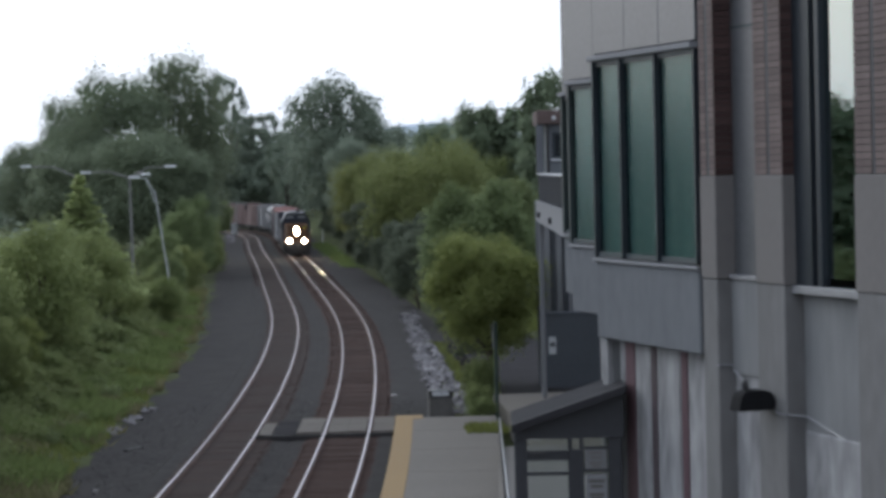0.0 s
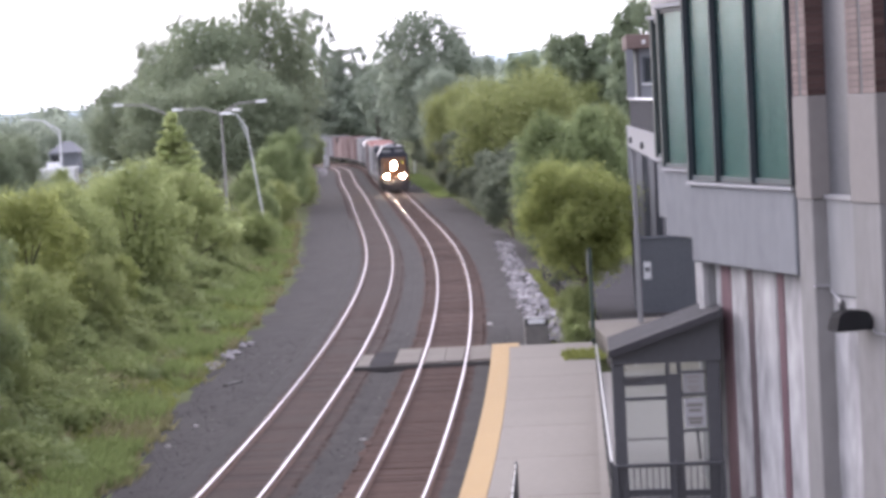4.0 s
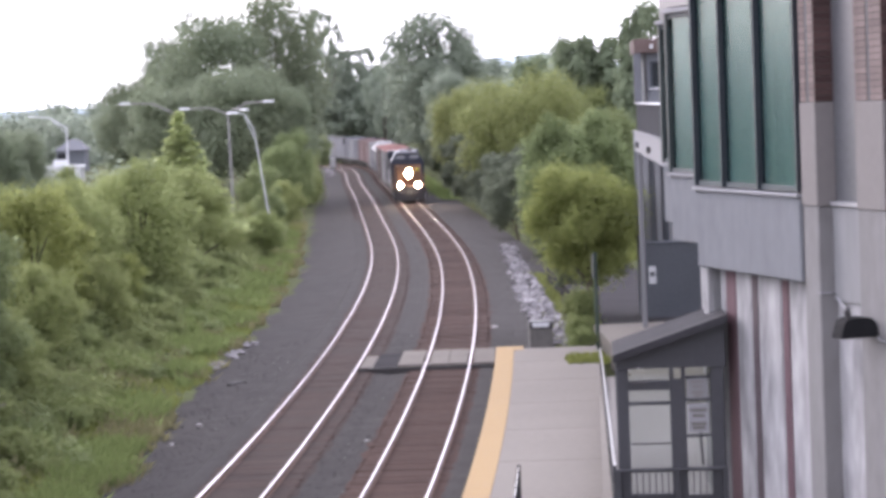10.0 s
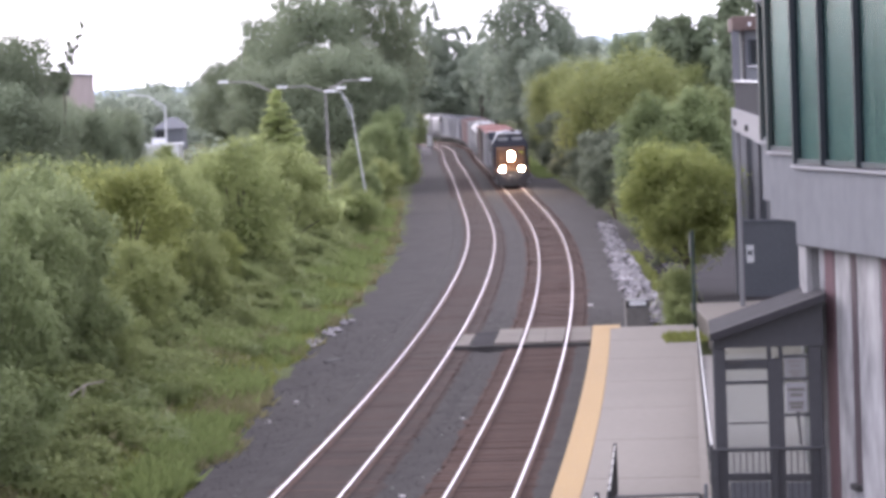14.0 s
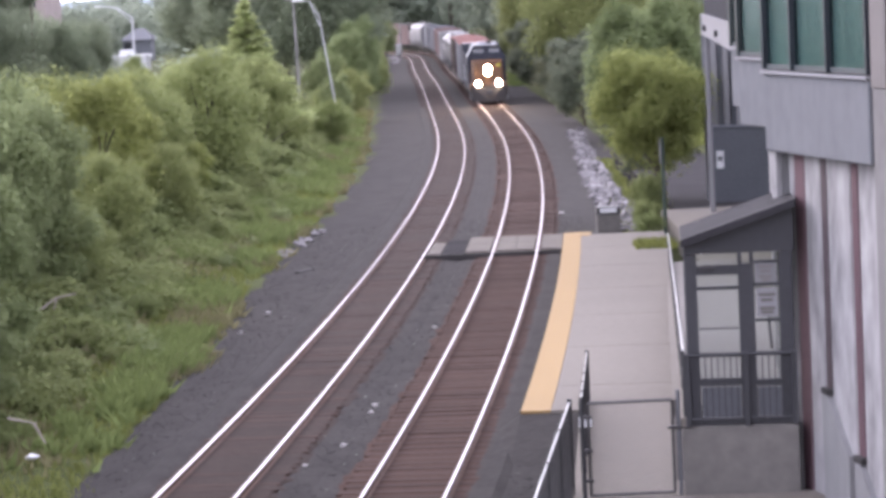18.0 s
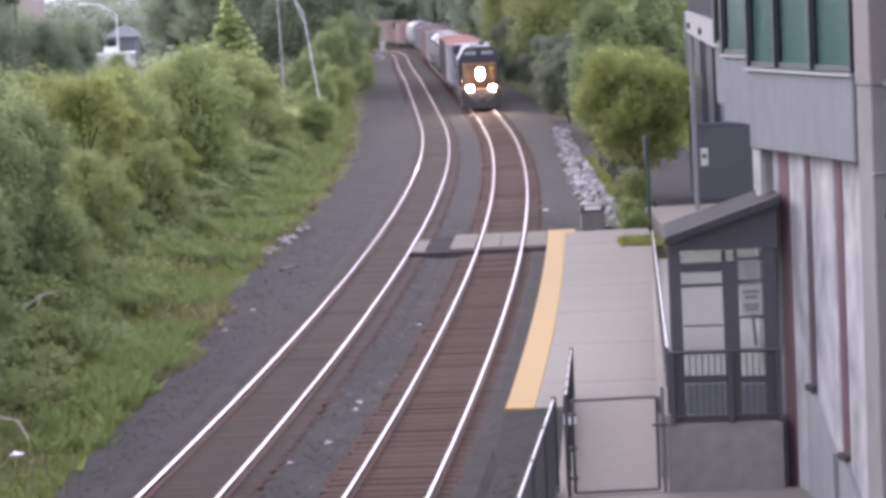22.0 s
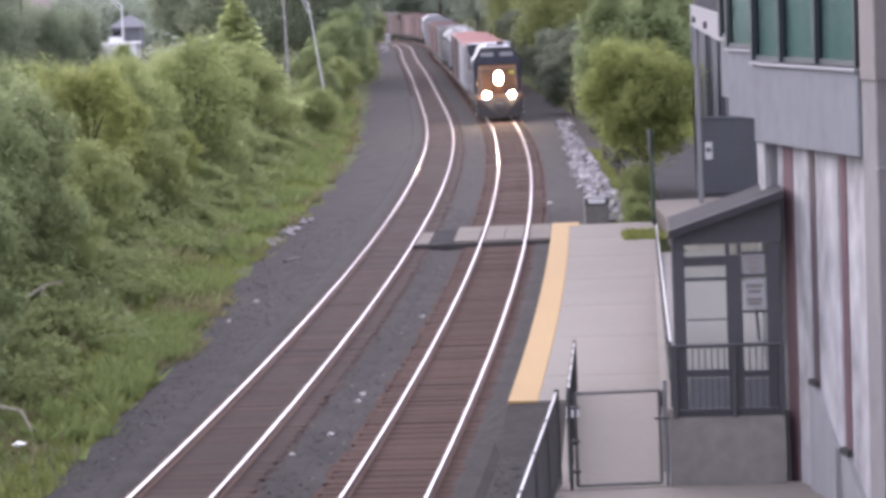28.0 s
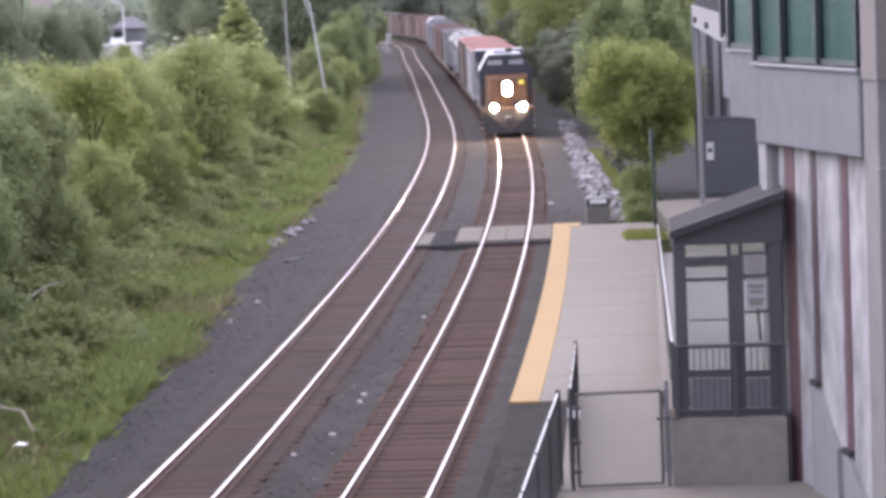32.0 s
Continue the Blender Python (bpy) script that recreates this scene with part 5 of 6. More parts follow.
    for sx in (-1, 1):
        part("side_rail", Shape().tube((sx * 1.46, 5.4, 2.6), (sx * 1.46, 17.6, 2.6), 0.02, n=6), BRIGHT, lo)
        for i in range(6):
            part("stanchion", Shape().tube((sx * 1.46, 5.4 + 2.05 * i, 1.56), (sx * 1.46, 5.4 + 2.05 * i, 2.6), 0.018, n=5), BRIGHT, lo)
    truck(lo, 3.9, 2.75, 2, 0.5)
    truck(lo, 14.2, 2.75, 2, 0.5)
    return lo


def make_boxcar(side, end, roof, length, top, label):
    """A ribbed boxcar: its near end at y = 0."""
    c = thing("boxcar", Matrix(), label, "boxcar", "cars of the train")
    L = length - 1.1
    body = part("body", Shape().box(-1.47, 1.47, 0.06, L - 0.06, 1.05, top - 0.18, 0.02), side, c)
    for k in range(int(L / 1.05)):
        y = 0.5 + k * 1.05
        for sx in (-1, 1):
            part("side_rib", Shape().box(sx * 1.5 - 0.035, sx * 1.5 + 0.035, y, y + 0.12, 1.1, top - 0.25, 0.01), side, body)
    for sx in (-1, 1):
        part("door", Shape().box(sx * 1.51 - 0.03, sx * 1.51 + 0.03, L / 2 - 1.6, L / 2 + 1.6, 1.15, top - 0.45, 0.015), side, body)
        part("sill", Shape().box(sx * 1.47 - 0.05, sx * 1.47 + 0.05, 0.06, L - 0.06, 0.85, 1.08, 0.01), UNDER, c)
    e = part("end_wall", Shape().box(-1.46, 1.46, 0.0, 0.06, 1.05, top - 0.2, 0.015), end, c)
    for k in range(7):
        part("end_rib", Shape().box(-1.35, 1.35, -0.06, 0.005, 1.35 + 0.46 * k, 1.53 + 0.46 * k, 0.03), end, e)
    r = part("roof", Shape().prism([(-1.52, top - 0.2), (1.52, top - 0.2), (1.52, top - 0.16), (0, top), (-1.52, top - 0.16)], -0.05, L + 0.05), roof, c)
    for k in range(int(L / 1.2)):
        y = 0.4 + 1.2 * k
        part("roof_rib", Shape().prism([(-1.5, top - 0.155), (0, top + 0.005), (1.5, top - 0.155), (1.5, top - 0.12), (0, top + 0.045), (-1.5, top - 0.12)], y, y + 0.08), roof, r)
    lad = part("ladder", Shape().tube((-1.2, -0.09, 1.2), (-1.2, -0.09, 3.6), 0.02, n=5).tube((-0.8, -0.09, 1.2), (-0.8, -0.09, 3.6), 0.02, n=5), DARK_STEEL, c)
    for k in range(6):
        part("rung", Shape().tube((-1.2, -0.09, 1.4 + 0.4 * k), (-0.8, -0.09, 1.4 + 0.4 * k), 0.015, n=5), DARK_STEEL, lad)
    part("coupler", Shape().box(-0.12, 0.12, -0.55, 0.1, 0.78, 1.0, 0.03).box(-0.12, 0.12, L - 0.1, L + 0.55, 0.78, 1.0, 0.03), DARK_STEEL, c)
    truck(c, 2.2, 1.75)
    truck(c, L - 2.2, 1.75)
    return c


def make_hopper(side, length, top, label):
    """A covered hopper with rounded sides and bays below."""
    c = thing("covered_hopper", Matrix(), label, "hopper car", "cars of the train")
    L = length - 1.1
    out = [(-1.2, 1.3), (1.2, 1.3), (1.5, 1.9), (1.55, 3.0), (1.42, top - 0.6), (0.95, top - 0.12), (0.4, top), (-0.4, top), (-0.95, top - 0.12), (-1.42, top - 0.6), (-1.55, 3.0), (-1.5, 1.9)]
    body = part("body", Shape().prism(out, 0.9, L - 0.9), side, c)
    part("end_slope", Shape().add([(-1.2, 0.9, 1.9), (1.2, 0.9, 1.9), (1.3, 0.05, top - 0.5), (-1.3, 0.05, top - 0.5), (-0.9, 0.9, top - 0.1), (0.9, 0.9, top - 0.1)], [(0, 1, 2, 3), (3, 2, 5, 4), (0, 3, 4), (1, 5, 2)]), side, c)
    part("end_frame", Shape().box(-1.45, -1.3, 0, 0.12, 1.0, top - 0.7, 0.01).box(1.3, 1.45, 0, 0.12, 1.0, top - 0.7, 0.01).box(-1.45, 1.45, 0, 0.3, 1.0, 1.3, 0.02), side, c)
    part("rear_sill", Shape().box(-1.45, 1.45, L - 0.3, L, 1.0, 1.3, 0.02), side, c)
    for k in range(4):
        y = 2.3 + k * (L - 5.4) / 3.2
        part("bay", Shape().add([(-1.2, y, 1.32), (1.2, y, 1.32), (1.2, y + 3.0, 1.32), (-1.2, y + 3.0, 1.32), (-0.4, y + 1.1, 0.4), (0.4, y + 1.1, 0.4), (0.4, y + 1.9, 0.4), (-0.4, y + 1.9, 0.4)],
             [(0, 4, 5, 1), (1, 5, 6, 2), (2, 6, 7, 3), (3, 7, 4, 0), (4, 7, 6, 5)]), side, c)
        part("hatch", Shape().box(-0.3, 0.3, y + 0.4, y + 2.4, top, top + 0.1, 0.02), side, c)
        for sx in (-1, 1):
            part("side_rib", Shape().box(sx * 1.52 - 0.05, sx * 1.52 + 0.05, y, y + 0.1, 1.5, top - 0.7, 0.01), side, body)
    part("running_board", Shape().box(-0.75, -0.45, 0.2, L - 0.2, top + 0.06, top + 0.1).box(0.45, 0.75, 0.2, L - 0.2, top + 0.06, top + 0.1), DARK_STEEL, c)
    part("coupler", Shape().box(-0.12, 0.12, -0.55, 0.1, 0.78, 1.0, 0.03).box(-0.12, 0.12, L - 0.1, L + 0.55, 0.78, 1.0, 0.03), DARK_STEEL, c)
    truck(c, 1.6, 1.75)
    truck(c, L - 1.6, 1.75)
    return c


loco = make_loco()
box_red = make_boxcar(CAR_DARK, LIGHT_GREY, ROOF_RED, 17.3, 4.52, "brown-sided boxcar with a rusty red roof and pale ends")
box_blue = make_boxcar(CAR_SILVER, LIGHT_GREY, ROOF_RED, 17.3, 4.42, "silver-grey boxcar with a rusty red roof")
box_rust = make_boxcar(CAR_RUST, CAR_RUST, CAR_RUST, 16.3, 4.2, "rust-brown ribbed freight boxcar")
box_pink = make_boxcar(CAR_PINK, CAR_PINK, CAR_PINK, 16.3, 4.2, "faded pinkish-grey ribbed boxcar, its colour darkened for shade")
box_dull = make_boxcar(CAR_BLUE, CAR_BLUE, CAR_BLUE, 16.3, 4.2, "dull grey ribbed freight boxcar")
box_pale = make_boxcar(LIGHT_GREY, LIGHT_GREY, LIGHT_GREY, 16.3, 4.3, "pale grey ribbed freight boxcar")
hop = make_hopper(LIGHT_GREY, 15.6, 4.3, "pale grey covered hopper car")
train = [(loco, 0.0)]
reach, first = 18.9, set()
for kind, length in ((box_blue, 17.3), (box_red, 17.3), (hop, 15.6), (hop, 15.6), (box_pale, 16.3), (box_pink, 16.3), (box_pink, 16.3), (box_dull, 16.3), (box_dull, 16.3), (hop, 15.6), (box_pink, 16.3), (box_pink, 16.3), *[(box_rust, 16.3)] * 5):
    if kind in first:
        car = copy_thing(kind, Matrix())
    else:
        first.add(kind)
        car = kind
    train.append((car, reach))
    reach += length


# ---- trees and bushes ----
def leaf_cloud(rng, lobes, count, size):
    """Small leaf clumps on and within lobes (x, y, z, r)."""
    lobes = np.array(lobes)
    w = lobes[:, 3] ** 2
    pick = rng.choice(len(lobes), count, p=w / w.sum())
    d = rng.normal(size=(count, 3))
    d /= np.linalg.norm(d, axis=1)[:, None]
    r = lobes[pick, 3] * np.clip(rng.normal(0.85, 0.3, count), 0.15, 1.6)
    c = lobes[pick, :3] + d * r[:, None] * np.array([1, 1, 0.9])
    nrm = d * 0.9 + np.array([0, 0, 0.8]) + rng.normal(scale=0.34, size=(count, 3))
    nrm /= np.linalg.norm(nrm, axis=1)[:, None]
    a = np.cross(nrm, rng.normal(size=(count, 3)))
    a /= np.linalg.norm(a, axis=1)[:, None]
    b = np.cross(nrm, a)
    ln = size * (0.5 + 0.9 * rng.random(count))[:, None]
    wd = ln * (0.45 + 0.3 * rng.random(count))[:, None]
    return np.stack([c + a * ln, c - a * ln * 0.6 + b * wd * 1.2, c - a * ln * 0.6 - b * wd * 1.2], 1)


def tree(name, seed, h, r, leaf, count, size, label, base=0.05, main=11, sub=7, dense=0.42, category="tree", shape="round", limbs=16):
    """A tree of height h and crown radius r, foot at the origin: trunk, limbs, and a crown of clustered leaf masses."""
    rng = np.random.default_rng(seed)
    low = base * h
    mid, half = (h + low) / 2, (h - low) / 2
    ls, mains = [], []
    for i in range(main):
        z = -0.8 + 1.65 * (i + rng.random() * 0.8) / main
        if shape == "cone":
            wide = max(0.06, (0.95 - z) / 1.8)
        elif shape == "bush":
            wide = math.sqrt(max(0.05, 1 - max(0.0, z) ** 2)) * (0.95 if z < 0 else 1)
        else:
            wide = math.sqrt(max(0.05, 1 - (z * 0.92) ** 2))
        a = i * 2.4 + rng.uniform(-0.5, 0.5)
        q = dense * r * rng.uniform(0.75, 1.2) * ((0.12 + 0.88 * wide) if shape == "cone" else (0.55 + 0.45 * wide))
        d = max(0.0, wide * r - q * 0.8) * rng.uniform(0.65, 1.05)
        p = np.array((d * math.cos(a), d * math.sin(a), mid + z * (half - 0.5 * q)))
        mains.append((*p, q))
        for _ in range(sub + 3):
            v = rng.normal(size=3)
            v[2] = abs(v[2]) * 0.8 - 0.2
            v /= np.linalg.norm(v)
            ls.append((*(p + v * q * rng.uniform(0.45, 0.8)), q * rng.uniform(0.34, 0.55)))
        ls.append((*p, q * 0.8))
    t = thing(name, Matrix(), label, category)
    tr0, tr1 = 0.03 * r + 0.02 * h * 0.5, 0.02 * r + 0.03
    tk = Shape().tube((0, 0, -0.4), (0.05 * r, 0, low + 0.3 * half), tr0, tr1 * 1.2, 8, False).tube((0.05 * r, 0, low + 0.3 * half), (0, 0.05 * r, mid + 0.55 * half), tr1 * 1.2, 0.03, 7, False)
    for x, y, z, q in mains[:limbs]:
        z0 = low + 0.5 * max(0.1, z - low) * rng.uniform(0.4, 1)
        k = Vector((x * 0.45, y * 0.45, z0 + 0.55 * (z - z0)))
        tk.tube((0.03 * r, 0.02 * r, z0), k, tr1 * 0.7, tr1 * 0.45, 5, False).tube(k, (x, y, z), tr1 * 0.45, 0.012, 5, False)
    part("trunk", tk, BARK, t, smooth=True)
    part("crown", leaves("crown", leaf_cloud(rng, ls, 2 * count, 0.74 * size), leaf), leaf, t)
    return t


PROTO = {
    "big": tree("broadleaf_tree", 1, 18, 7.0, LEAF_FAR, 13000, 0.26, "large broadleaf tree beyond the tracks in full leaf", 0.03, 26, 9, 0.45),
    "bigb": tree("broadleaf_tree", 21, 18, 7.0, LEAF_FAR, 13000, 0.26, "tall haze-greyed green tree with an uneven crown", 0.03, 23, 10, 0.47),
    "far": tree("broadleaf_tree", 41, 18, 7.0, LEAF_HAZE, 8000, 0.33, "hazy grey-green tree beyond the bend", 0.03, 20, 8, 0.42),
    "farb": tree("broadleaf_tree", 43, 18, 7.0, LEAF_HAZE, 8000, 0.33, "haze-paled grey-green tree with an uneven crown beyond the bend", 0.03, 17, 9, 0.44),
    "airy": tree("broadleaf_tree", 2, 15, 5.0, LEAF_HAZE, 5600, 0.22, "thin open tree with sky between its branches", 0.2, 26, 6, 0.24),
    "round": tree("broadleaf_tree", 3, 11, 6.5, LEAF_OLIVE, 17000, 0.17, "broad yellow-green tree beside the tracks", 0.02, 19, 8, 0.42),
    "roundb": tree("broadleaf_tree", 23, 9, 4.5, LEAF_MID, 11500, 0.18, "spreading green tree behind the platform", 0.02, 16, 8, 0.42),
    "bush": tree("bush", 4, 6, 2.8, LEAF_GREEN, 10500, 0.107, "dense green bush on the embankment", 0.0, 14, 8, 0.44, "bush", "bush"),
    "bushb": tree("bush", 24, 6, 2.8, LEAF_GREEN, 10500, 0.107, "tall rounded green bush on the embankment", 0.0, 12, 9, 0.46, "bush", "bush"),
    "lightbush": tree("bush", 5, 6, 2.8, LEAF_LIGHT, 10500, 0.107, "yellow-green bush on the embankment", 0.0, 14, 8, 0.44, "bush", "bush"),
    "dark": tree("broadleaf_tree", 6, 12, 4.0, LEAF_DARK, 6000, 0.31, "dark green tree behind the station", 0.03, 14, 8, 0.44),
    "darkbush": tree("bush", 26, 6, 2.6, LEAF_DIM, 9500, 0.112, "dark shaded bush close to the line", 0.0, 14, 8, 0.42, "bush", "bush"),
    "midbush": tree("bush", 28, 6, 2.7, LEAF_DIM, 10500, 0.107, "dim green bush high on the embankment", 0.0, 14, 8, 0.44, "bush", "bush"),
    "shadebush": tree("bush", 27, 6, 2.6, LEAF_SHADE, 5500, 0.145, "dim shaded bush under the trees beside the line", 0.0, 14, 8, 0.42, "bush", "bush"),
    "small": tree("small_tree", 7, 6, 2.3, LEAF_LIGHT, 24000, 0.078, "small yellow-green tree by the platform end", 0.24, 18, 10, 0.46),
    "conifer": tree("conifer", 8, 8, 1.2, LEAF_SPRING, 10000, 0.10, "narrow light green conifer", 0.0, 110, 5, 0.40, "tree", "cone"),
    "low": tree("shrub", 9, 2.0, 1.5, LEAF_HERB, 900, 0.14, "low green shrub on the grassy slope", 0.0, 8, 6, 0.5, "shrub", "bush", 4),
}
PROTO_SIZE = {"far": (18, 7), "farb": (18, 7), "big": (18, 7), "bigb": (18, 7), "airy": (15, 5), "round": (11, 6.5), "roundb": (9, 4.5), "bush": (6, 2.8), "bushb": (6, 2.8), "lightbush": (6, 2.8), "dark": (12, 4), "darkbush": (6, 2.6), "shadebush": (6, 2.6), "midbush": (6, 2.7), "small": (6, 2.3), "conifer": (8, 1.2), "low": (2, 1.5)}
used = set()


def plant(kind, x, y, z0, ztop, r, turn=0.0):
    h0, r0 = PROTO_SIZE[kind]
    m = Matrix.LocRotScale((x, y, z0), Euler((0, 0, radians(turn))), (r / r0, r / r0, (ztop - z0) / h0))
    if kind in used:
        ob = copy_thing(PROTO[kind], Matrix())
        ob.matrix_basis = m
        return ob
    used.add(kind)
    PROTO[kind].matrix_basis = m
    return PROTO[kind]


PLANTS = [
    # beyond the car park, outer side
    ("big", -15.3, 230, 1, 20.0, 6.72, 0), ("bigb", -9.4, 238, 1, 21.8, 5.82, 80), ("bigb", -20.7, 245, 1, 17.9, 5.15, 160), ("big", -26, 255, 1, 13.8, 4.70, 200), ("bigb", -12, 212, 1, 13.4, 5.60, 30), ("big", -17.5, 218, 1, 12.3, 5.60, 250),
    ("big", -8.0, 215, 0.4, 11.8, 2.6, 75), ("big", -29.3, 160, 1.5, 9.9, 3.0, 75), ("big", -25.2, 150, 1.5, 8.6, 2.9, 15), ("bigb", -22.4, 150, 1.5, 8.6, 2.2, 215), ("airy", -8.3, 420, 0, 28.3, 4.4, 20),
    ("airy", -4.6, 425, 0, 21.0, 5.2, 0), ("airy", -13, 435, 0, 24.0, 6.1, 70), ("airy", 1.6, 385, 0, 16.9, 3.78, 140), ("farb", -13.2, 300, 0, 13.0, 5.04, 40),
    # ahead, beyond the bend
    ("farb", 8.7, 335, 0, 23.2, 8.6, 215), ("airy", -3.2, 428, 0, 21.0, 5.6, 200), ("airy", 4.2, 432, 0, 20.0, 5.4, 320), ("far", 14, 345, 0, 16.9, 7.84, 10), ("far", 1.2, 420, 0, 16.2, 8.0, 10), ("farb", -10.5, 440, 0, 14.6, 9.3, 10), ("far", -4, 420, 0, 14.7, 10.08, 50), ("far", -27, 470, 0, 14.5, 10, 90), ("farb", 10.0, 300, 0, 13.6, 4.48, 200), ("farb", 24, 360, 0, 16.9, 8.96, 10),
    # inner side
    ("round", 12.6, 196, 0, 11.6, 6.72, 0), ("roundb", 11.4, 137, 0.2, 8.6, 3.89, 90), ("round", 17.2, 212, 0, 10.7, 6.30, 140), ("round", 9.2, 245, 0, 11.1, 4.20, 60), ("roundb", 14.8, 150, 0.4, 8.5, 3.78, 200), ("small", 7.85, 90.5, -0.3, 6.5, 2.55, 0), ("low", 7.55, 88.6, -0.3, 2.0, 0.7, 40), ("low", 7.6, 92.0, -0.3, 1.5, 0.8, 210),
    ("dark", 18.1, 215, 0, 16.0, 3.36, 0), ("dark", 21.2, 185, 0, 17.8, 2.9, 90), ("dark", 14.8, 228, 0, 14.4, 3.36, 30), ("dark", 22.5, 215, 0, 15.8, 4.20, 130),
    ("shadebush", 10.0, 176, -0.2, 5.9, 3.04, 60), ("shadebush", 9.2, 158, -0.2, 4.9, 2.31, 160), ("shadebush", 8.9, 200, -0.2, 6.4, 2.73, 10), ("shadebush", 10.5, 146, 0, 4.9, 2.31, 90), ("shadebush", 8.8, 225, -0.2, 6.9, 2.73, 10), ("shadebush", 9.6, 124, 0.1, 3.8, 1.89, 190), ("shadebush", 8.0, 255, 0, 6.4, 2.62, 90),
    # outer embankment
    ("lightbush", -12.7, 86, 0.8, 6.9, 2.62, 0), ("bush", -10.6, 105, 0.6, 7.2, 2.94, 0), ("bushb", -9.8, 126, 0.5, 6.2, 2.73, 120), ("conifer", -11.3, 137, 0.6, 9.7, 3.7, 0), ("midbush", -7.9, 190, 0, 6.6, 2.2, 40), ("midbush", -7.3, 205, 0, 7.6, 2.4, 0), ("midbush", -8.6, 178, 0, 4.9, 2.2, 0), ("bush", -6.8, 172, 0, 3.9, 1.7, 140),
    ("midbush", -12.6, 64, 0.6, 7.2, 1.99, 200), ("midbush", -12.2, 67, 0.8, 6.9, 2.2, 100), ("midbush", -13.6, 69, 0.8, 7.5, 2.4, 70), ("darkbush", -11.6, 56, 0.4, 6.9, 1.78, 20), ("bushb", -13.9, 74, 0.8, 7.3, 2.31, 20), ("midbush", -12.0, 66, 0.4, 4.6, 1.68, 100),
    ("bush", -12.5, 97, 0.8, 6.6, 2.42, 210), ("bushb", -14.8, 92, 1.2, 6.8, 2.73, 60), ("lightbush", -13.8, 112, 1.0, 6.2, 2.52, 260), ("bush", -12.4, 118, 0.8, 6.2, 2.52, 260), ("bushb", -14.2, 132, 1.0, 5.9, 2.73, 30),
    ("bush", -8.6, 150, 0.3, 2.2, 2.0, 80), ("bushb", -11.2, 156, 0.5, 3.0, 2.2, 120), ("bush", -7.9, 166, 0.2, 3.2, 1.78, 10), ("darkbush", -7.2, 158, 0.3, 4.1, 1.16, 10), ("bush", -13.5, 158, 0.9, 4.6, 2.52, 10),
    ("bush", -11.2, 70, 0.4, 3.3, 1.37, 0), ("bush", -11.4, 78, 0.5, 4.3, 1.68, 140), ("bush", -10.6, 88, 0.4, 3.9, 1.58, 30), ("lightbush", -10.9, 98, 0.4, 3.4, 1.37, 60), ("bush", -10.4, 114, 0.3, 3.4, 1.58, 0), ("bush", -9.9, 134, 0.4, 3.2, 1.47, 90),
    ("farb", -53, 300, 1.5, 8.8, 4, 0), ("dark", -19, 30, 1.5, 9, 4, 0), ("dark", -17, 20, 1.5, 8.5, 4, 90), ("dark", -18, 40, 1.5, 9.0, 3.6, 200), ("dark", -24, 68, 1.5, 11.8, 4.5, 40), ("dark", -28, 80, 1.5, 12.4, 4.5, 100), ("dark", -20, 61, 1.5, 11.2, 4.0, 300), ("dark", -19, 52, 1.5, 10.4, 4.0, 20), ("bush", -7.0, 143, 0.1, 2.9, 1.7, 10), ("midbush", -9.9, 322, -0.3, 6.8, 2.3, 70), ("midbush", -8.3, 350, -0.3, 5.6, 1.8, 190), ("bush", -26.1, 200, 1.5, 5.0, 1.5, 10), ("bigb", -26.3, 141, 1.5, 13.7, 2.4, 10), ("bigb", -25.0, 137, 1.5, 9.5, 2.6, 60), ("big", -28.6, 142, 1.5, 13.8, 3.0, 200), ("bigb", -22.9, 143, 1.5, 8.7, 2.3, 120), ("big", -27.6, 136, 1.5, 10.8, 3.0, 300), ("bigb", -31, 175, 1.5, 9.0, 3.2, 40), ("big", -33.5, 190, 1.5, 9.6, 3.4, 140),
    ("darkbush", -10.7, 50, 0.3, 3.4, 1.47, 50), ("darkbush", -12.0, 46, 0.5, 5.3, 1.89, 250), ("midbush", -13.2, 52, 0.6, 7.2, 2.10, 250),
]
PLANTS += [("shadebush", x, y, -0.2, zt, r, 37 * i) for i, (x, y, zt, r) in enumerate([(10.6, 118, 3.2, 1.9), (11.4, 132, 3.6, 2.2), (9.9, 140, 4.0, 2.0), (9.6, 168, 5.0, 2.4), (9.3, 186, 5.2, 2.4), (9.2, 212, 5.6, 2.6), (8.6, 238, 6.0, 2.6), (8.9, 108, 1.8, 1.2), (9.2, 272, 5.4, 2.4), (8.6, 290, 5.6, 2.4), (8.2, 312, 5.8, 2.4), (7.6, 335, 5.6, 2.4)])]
for row in PLANTS:
    plant(*row)
rp = random.Random(19)
SPRIG = [(-0.3 + 1.7 * (k / 33) ** 1.1 + rp.gauss(0, 0.3 - 0.006 * k), rp.gauss(0, 0.2), 0.2 + 4.4 * k / 33 + rp.gauss(0, 0.1), (0.42 - 0.009 * k) * rp.uniform(0.5, 1.0)) for k in range(34)]
sprig = thing("sapling", pose(-24.1, 140, 9.0), "slender leafy sapling rising above the trees", "tree")
part("trunk", Shape().tube((-0.2, 0, -7.6), (0.1, 0, 0.5), 0.09, 0.07, 6).tube((0.1, 0, 0.5), (0.7, 0, 2.4), 0.07, 0.045, 6).tube((0.7, 0, 2.4), (1.45, 0, 4.5), 0.045, 0.02, 6), BARK, sprig)
part("crown", leaves("crown", leaf_cloud(np.random.default_rng(90), SPRIG, 2400, 0.09), LEAF_FAR), LEAF_FAR, sprig)
rp = random.Random(8)
